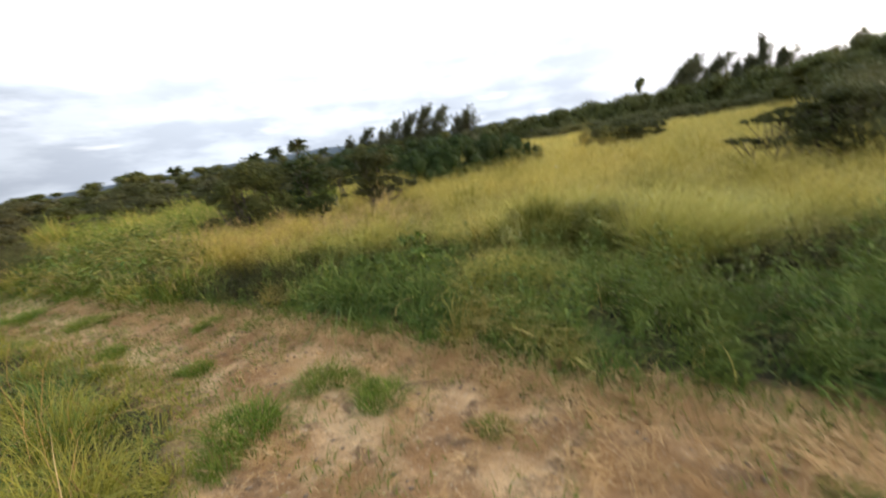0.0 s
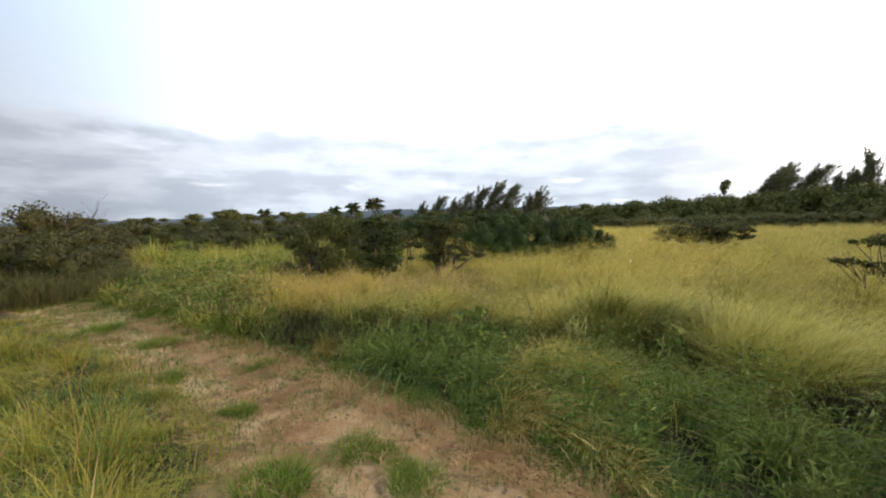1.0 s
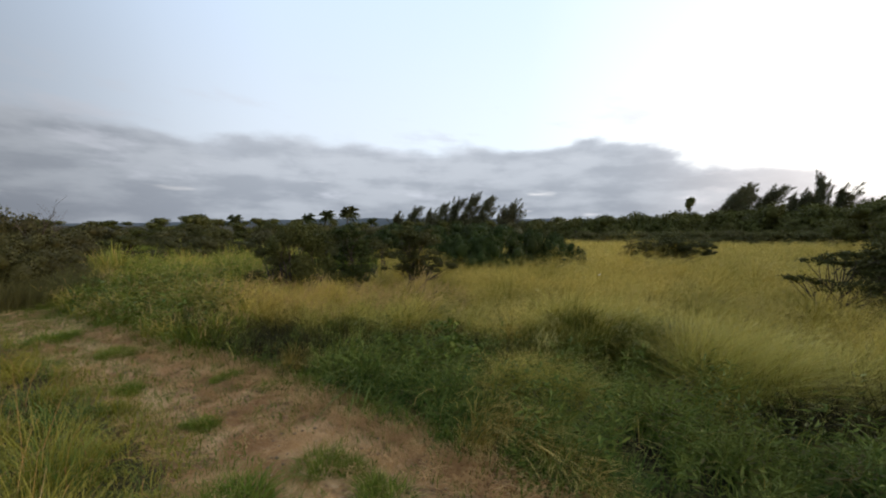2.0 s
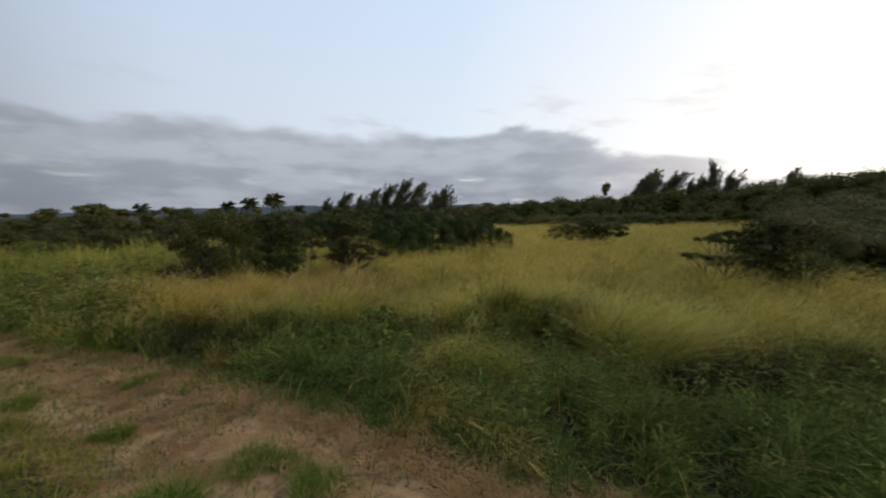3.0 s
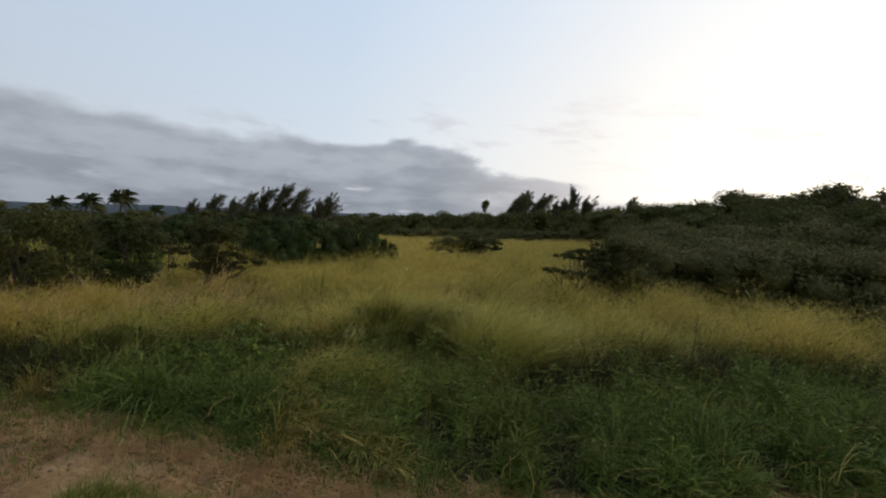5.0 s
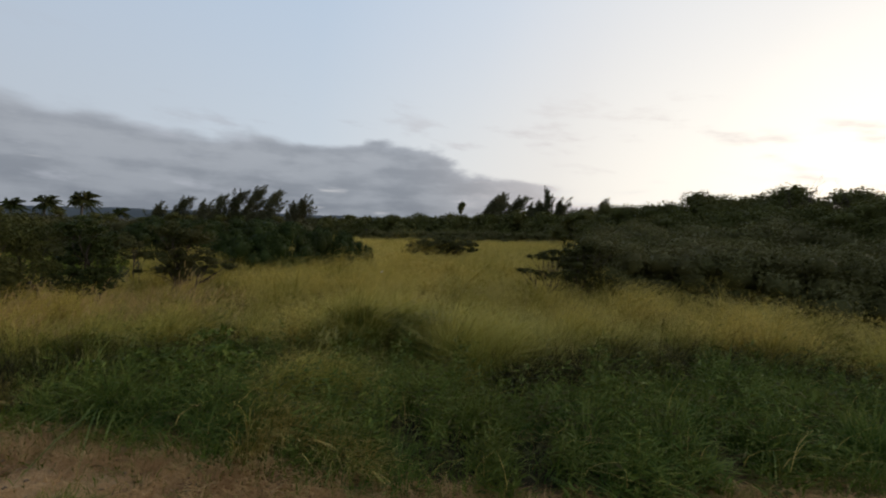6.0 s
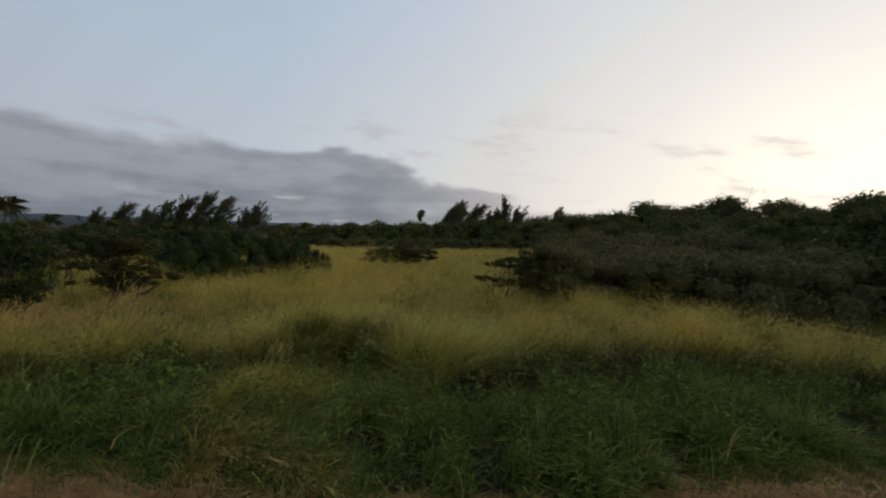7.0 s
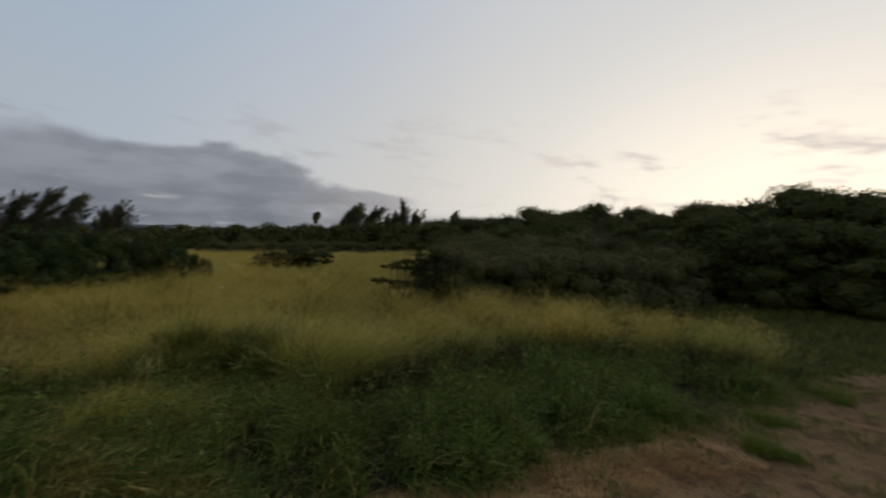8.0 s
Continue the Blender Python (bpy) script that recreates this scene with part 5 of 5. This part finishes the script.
for q, (az, r, el) in enumerate(RIDGE):
    stand(DARK, q, 4.5, az, r, el, "dark broad-crowned thorn tree on the rise", "tree", "trees on the rise")
for q, (az, r, el) in enumerate(RIDGE[2:12]):
    stand(DARK, q + 2, 4.5, az + 1.6, r - 4.5, el - 1.5 + 0.5 * math.sin(q * 2.3), "dark broad-crowned thorn tree on the rise", "tree", "trees on the rise")
for q, (az, r, el) in enumerate([(62, 17.5, 1.5), (66, 16.5, 2.0), (70, 16, 2.6), (74, 15.5, 2.6), (79, 15.5, 3.0), (84, 16, 3.0)]):
    stand(DARK, q + 1, 4.5, az, r, el, "dark low-branched thorn tree beside the track", "tree", "trees on the rise")

# ---- thicket and trees across the field ----
for q, (az, r, el) in enumerate([(-20.5, 29, 0.0), (-18, 30, 1.0), (-15.0, 28, 0.6), (-12.4, 30, 1.1), (-9.4, 28.5, 0.8), (-6.6, 30, 1.0), (-4.4, 28.5, 0.4)]):
    stand(HEDGE, q, 2.45, az, r - (4.8 - az) * 0.30, el, "rounded dark green thicket bush at the field's far side", "bush", "thicket bushes")
for q, (az, r, el, f) in enumerate([(-12.2, 13.6, -0.9, 0.6), (-9.6, 12.9, -0.5, 0.62), (-7.0, 13.2, -0.35, 0.66), (-4.8, 13.8, -0.5, 0.6), (-1.6, 15.3, 0.15, 0.6), (0.5, 15.6, -0.1, 0.62), (2.4, 16.2, -0.4, 0.58), (4.6, 16.6, -2.1, 0.45)]):
    stand(HEDGE, q, 2.45, az, r, el, "dense rounded dark green bush at the edge of the grass", "bush", "thicket bushes", None, f)
IRONS = [(-19.6, 46, 2.0, 2), (-18.0, 47, 3.0, 1), (-15.6, 46, 2.6, 2), (-14.2, 47, 3.7, 1), (-12.0, 48, 4.2, 1), (-11.0, 47, 4.9, 0), (-8.7, 47, 4.6, 1), (-5.2, 46, 3.0, 2), (-4.2, 47, 3.7, 2),
         (19.9, 61, 4.3, 1), (20.9, 62, 4.9, 0), (22.0, 62, 5.2, 0), (23.2, 62, 4.4, 1), (26.0, 61, 3.4, 2), (27.3, 60, 3.8, 2), (28.9, 60, 5.6, 3), (29.6, 61, 4.0, 2), (32.6, 56, 3.0, 1), (34.8, 48, 4.3, 0)]
for q, (az, r, el, v) in enumerate(IRONS):
    stand(IRON, v, 6.6, az, r, el + (0.75 if az > 0 else 0.35), "wind-bent ironwood with wispy needle branches", "tree", "ironwood trees", 31.0 * (q % 4) - 45.0, 0.8 if v == 3 else 1.12 if az < 0 or az > 25 else 1.3)
stand([tree_thing("stem_tree", 128, 5.0, 1.3, 12, 900, 0.16, M_DARK, M_BARK, 0.8, 0.09, 0.9, (0.0, 0.0), 1, 0.34, 0.82, 0.0, 0.5, False, 0.76)], 0, 5.0, 17.4, 76, 3.3, "small round-topped tree on a thin stem", "tree", "far trees", 0, 0.75)
for q, (az, r, el) in enumerate([(2.7, 62, 1.9), (5.2, 60, 1.4), (7.9, 61, 2.1), (10.2, 60, 1.5), (12.4, 62, 2.2), (14.6, 61, 2.0), (16.2, 60, 2.2), (18.6, 62, 2.5), (20.0, 63, 2.2), (22.4, 58, 2.6), (24.8, 59, 2.8),
                                 (26.2, 58, 2.5), (28.4, 57, 2.8), (30.6, 56, 2.9), (32.2, 54, 2.7), (34.0, 52, 2.9), (-1.0, 64, 1.4), (0.8, 66, 1.2), (-6.0, 44, 1.6), (-12.0, 45, 1.6), (-16.5, 44, 1.5), (-21.0, 44, 0.8)]):
    stand(FARTREE, q + 1, 5.0, az, r, el, "dense green tree in the wood across the field", "tree", "far trees", None, R2.uniform(1.0, 1.35))
for q in range(32):
    az = -1.0 + q * 1.2
    stand(FILL, q, 2.4, az, R2.uniform(53, 57), 0.75 + 0.035 * az + R2.uniform(-0.35, 0.45), "dark bush under the trees across the field", "bush", "understorey bushes", None, R2.uniform(0.85, 1.1))
for q in range(38):
    az = 5.0 + q * 0.68
    stand(LOWBUSH[2:], q, 1.9, az, R2.uniform(45, 49), -0.62 + 0.012 * az + R2.uniform(-0.14, 0.12), "low grey-green bush along the field's end", "bush", "low bushes", None, R2.uniform(0.85, 1.05))

# ---- the open side: bushes, palms, domed trees ----
for q, (az, r, el) in enumerate([(-64, 15.5, 0.9), (-60.8, 16, 1.5), (-58.3, 16.5, 0.9), (-56.0, 18, 0.5), (-66.5, 14.5, 1.2), (-60.4, 13.8, -0.6), (-57.0, 14, -1.5), (-63.2, 13.6, -1.2), (-54.3, 19, -0.5), (-69, 15, 1.2)]):
    stand(SHRUB, q, 1.75, az, r, el, "dark leafy bush at the end of the track", "bush", "bushes by the track's end", None, 1.0)
for q in range(46):
    az = R2.uniform(-56, -20)
    r = R2.uniform(19, 52)
    stand(LOWBUSH[:2], q, 1.9, az, r, R2.uniform(-1.4, 0.6), "scrub bush on the open grassland", "bush", "scrub on the grassland", None, R2.uniform(0.9, 1.3))
for q, (az, r, el, f) in enumerate([(-44.8, 58, 1.35, 1.5), (-46.3, 57, 0.8, 1.4), (-43.0, 60, 1.0, 1.3), (-50.6, 88, 0.45, 1.7), (-53.2, 90, 0.35, 1.7), (-48.4, 70, 0.4, 1.4), (-41.2, 66, 0.8, 1.2), (-37.5, 70, 0.9, 1.3),
                                    (-35.2, 74, 0.9, 1.2), (-33.0, 72, 0.8, 1.3), (-27.2, 74, 0.7, 1.2), (-24.0, 70, 0.5, 1.2), (-55.5, 80, 0.5, 1.4), (-58, 75, 0.6, 1.4)]):
    stand(FARTREE, q, 4.3, az, r, el + 0.15, "domed dark tree on the far grassland", "tree", "far trees", None, f)
for q, (az, r, el) in enumerate([(-25.9, 108, 2.75), (-28.7, 112, 2.15), (-31.0, 112, 1.75), (-39.6, 96, 1.45), (-22.7, 105, 1.2)]):
    stand(PALM, q, 6.1, az, r, el, "coconut palm above the far scrub", "palm", "palms", 15.0 * q)


# ---- two houses far behind the trees ----
def box(bm, x0, x1, y0, y1, z0, z1):
    v = [bm.verts.new(p) for p in ((x0, y0, z0), (x1, y0, z0), (x1, y1, z0), (x0, y1, z0), (x0, y0, z1), (x1, y0, z1), (x1, y1, z1), (x0, y1, z1))]
    for f in ((3, 2, 1, 0), (4, 5, 6, 7), (0, 1, 5, 4), (1, 2, 6, 5), (2, 3, 7, 6), (3, 0, 4, 7)):
        bm.faces.new([v[i] for i in f])


def part(name, bm, material, parent, label=""):
    me = bpy.data.meshes.new(name)
    bm.to_mesh(me)
    bm.free()
    return obj(name, me, material, parent, label)


M_PANE = plain("dark_window_glass", (0.02, 0.025, 0.03), (0.04, 0.045, 0.05), 1.0, 0.1)


def house(w, d, h):
    root = new("house")
    bm = bmesh.new()
    box(bm, -w / 2, w / 2, -d / 2, d / 2, -0.3, h)
    part("wall", bm, M_WALL, root)
    bm = bmesh.new()
    o, r = 0.45, 1.1
    p = [bm.verts.new(q) for q in ((-w / 2 - o, -d / 2 - o, h), (w / 2 + o, -d / 2 - o, h), (w / 2 + o, d / 2 + o, h), (-w / 2 - o, d / 2 + o, h), (-w / 2 - o, 0, h + r), (w / 2 + o, 0, h + r))]
    lo = [bm.verts.new(q.co - Vector((0, 0, 0.14))) for q in p]
    for f in ((0, 1, 5, 4), (2, 3, 4, 5)):
        bm.faces.new([p[i] for i in f])
        bm.faces.new([lo[i] for i in reversed(f)])
    for a, c in ((0, 1), (2, 3), (1, 5), (5, 2), (3, 4), (4, 0)):
        bm.faces.new([p[a], lo[a], lo[c], p[c]])
    part("roof", bm, M_ROOF, root, "weathered pale roof")
    for k in range(3):
        bm = bmesh.new()
        x = (k - 1) * w * 0.3
        box(bm, x - 0.45, x + 0.45, -d / 2 - 0.03, -d / 2 + 0.05, 0.95, 2.0)
        win = part("window", bm, M_PANE, root)
        bm = bmesh.new()
        box(bm, x - 0.55, x + 0.55, -d / 2 - 0.10, -d / 2 - 0.02, 0.86, 0.95)
        part("sill", bm, M_WALL, win)
    return root


for az, r, el, turn in ((3.0, 130, 0.85, 20), (19.8, 140, 0.95, -25)):
    x, y = polar(az, r)
    hs = house(7.0, 5.0, 2.6)
    hs.matrix_basis = pose(x, y, 1.65 + r * math.tan(radians(el)) - 3.7, 0, 0, turn)
    tagged(hs, "small pale house with a low gable roof among trees", "house", "far houses")


def bare_tree(seed, height):
    """A thin leafless tree: stem, limbs and fine twigs."""
    g = np.random.default_rng(seed)
    root = new("bare_tree")
    main, twigs = [(bent((0, 0, -0.2), (0.1, 0, height * 0.45), g, 0.05), np.linspace(0.06, 0.035, 6))], []
    for k in range(11):
        a, up = g.uniform(0, 2 * math.pi), g.uniform(0.35, 1.0)
        p = np.array([0.1 * up, 0, height * (0.25 + 0.2 * up)])
        e = p + np.array([math.cos(a) * height * 0.34 + 0.15, math.sin(a) * height * 0.34, height * g.uniform(0.25, 0.55)])
        path = bent(p, e, g, 0.12)
        main.append((path, np.linspace(0.028, 0.010, 6)))
        for m in range(9):
            f = g.uniform(0.35, 1.0)
            q = np.array([np.interp(f, np.linspace(0, 1, 6), path[:, c]) for c in range(3)])
            twigs.append((bent(q, q + g.normal(0, 0.22, 3) + [0.12, 0, 0.22], g, 0.15, 5), np.linspace(0.006, 0.003, 5)))
    obj("trunk", tubes_mesh("trunk", main, 5), M_TWIG, root)
    obj("twigs", tubes_mesh("twigs", twigs, 4), M_TWIG, root, "fine bare twigs")
    return root


bare = bare_tree(160, 2.6)
for q, (az, r, el) in enumerate([(-57.4, 16.5, 2.0)]):
    stand([bare], 0, 2.5, az, r, el, "thin leafless tree above the bushes", "tree", "bare trees", 50.0 * q, 0.7)
for q, (az, r, el) in enumerate([(55.8, 22.5, 5.9), (57.9, 22.0, 4.9), (60.2, 22.5, 4.9)]):
    stand([bare], 0, 2.5, az, r, el, "thin leafless treetop above the dark trees", "tree", "bare trees", 80.0 * q, 0.55)


def scrap(seed, size):
    """A crumpled bit of white sheet caught on the grass."""
    g = np.random.default_rng(seed)
    u, v = np.meshgrid(np.linspace(-1, 1, 7), np.linspace(-1, 1, 6))
    top = np.stack([u, 0.7 * v, 0.35 * np.sin(2.3 * u + v) + 0.25 * np.cos(3.1 * v)], -1).reshape(-1, 3) + g.normal(0, 0.09, (42, 3))
    co = np.concatenate([top, top - [0, 0, 0.05]]) * size
    i, k = np.meshgrid(np.arange(5), np.arange(6), indexing="ij")
    q = np.stack([i * 7 + k, i * 7 + k + 1, (i + 1) * 7 + k + 1, (i + 1) * 7 + k], -1).reshape(-1, 4)
    rim = [0, 1, 2, 3, 4, 5, 6, 13, 20, 27, 34, 41, 40, 39, 38, 37, 36, 35, 28, 21, 14, 7]
    side = np.array([(rim[j - 1], rim[j - 1] + 42, rim[j] + 42, rim[j]) for j in range(len(rim))])
    return obj("plastic_scrap", raw_mesh("plastic_scrap", co, np.concatenate([q, q[:, ::-1] + 42, side])), plain("white_plastic", (0.74, 0.74, 0.72), (0.85, 0.85, 0.84), 20.0, 0.5))


put(scrap(9, 0.020), 1.04, 8.2, label="small white plastic scrap caught in yellow grass", category="litter", dz=0.74, turn=25)
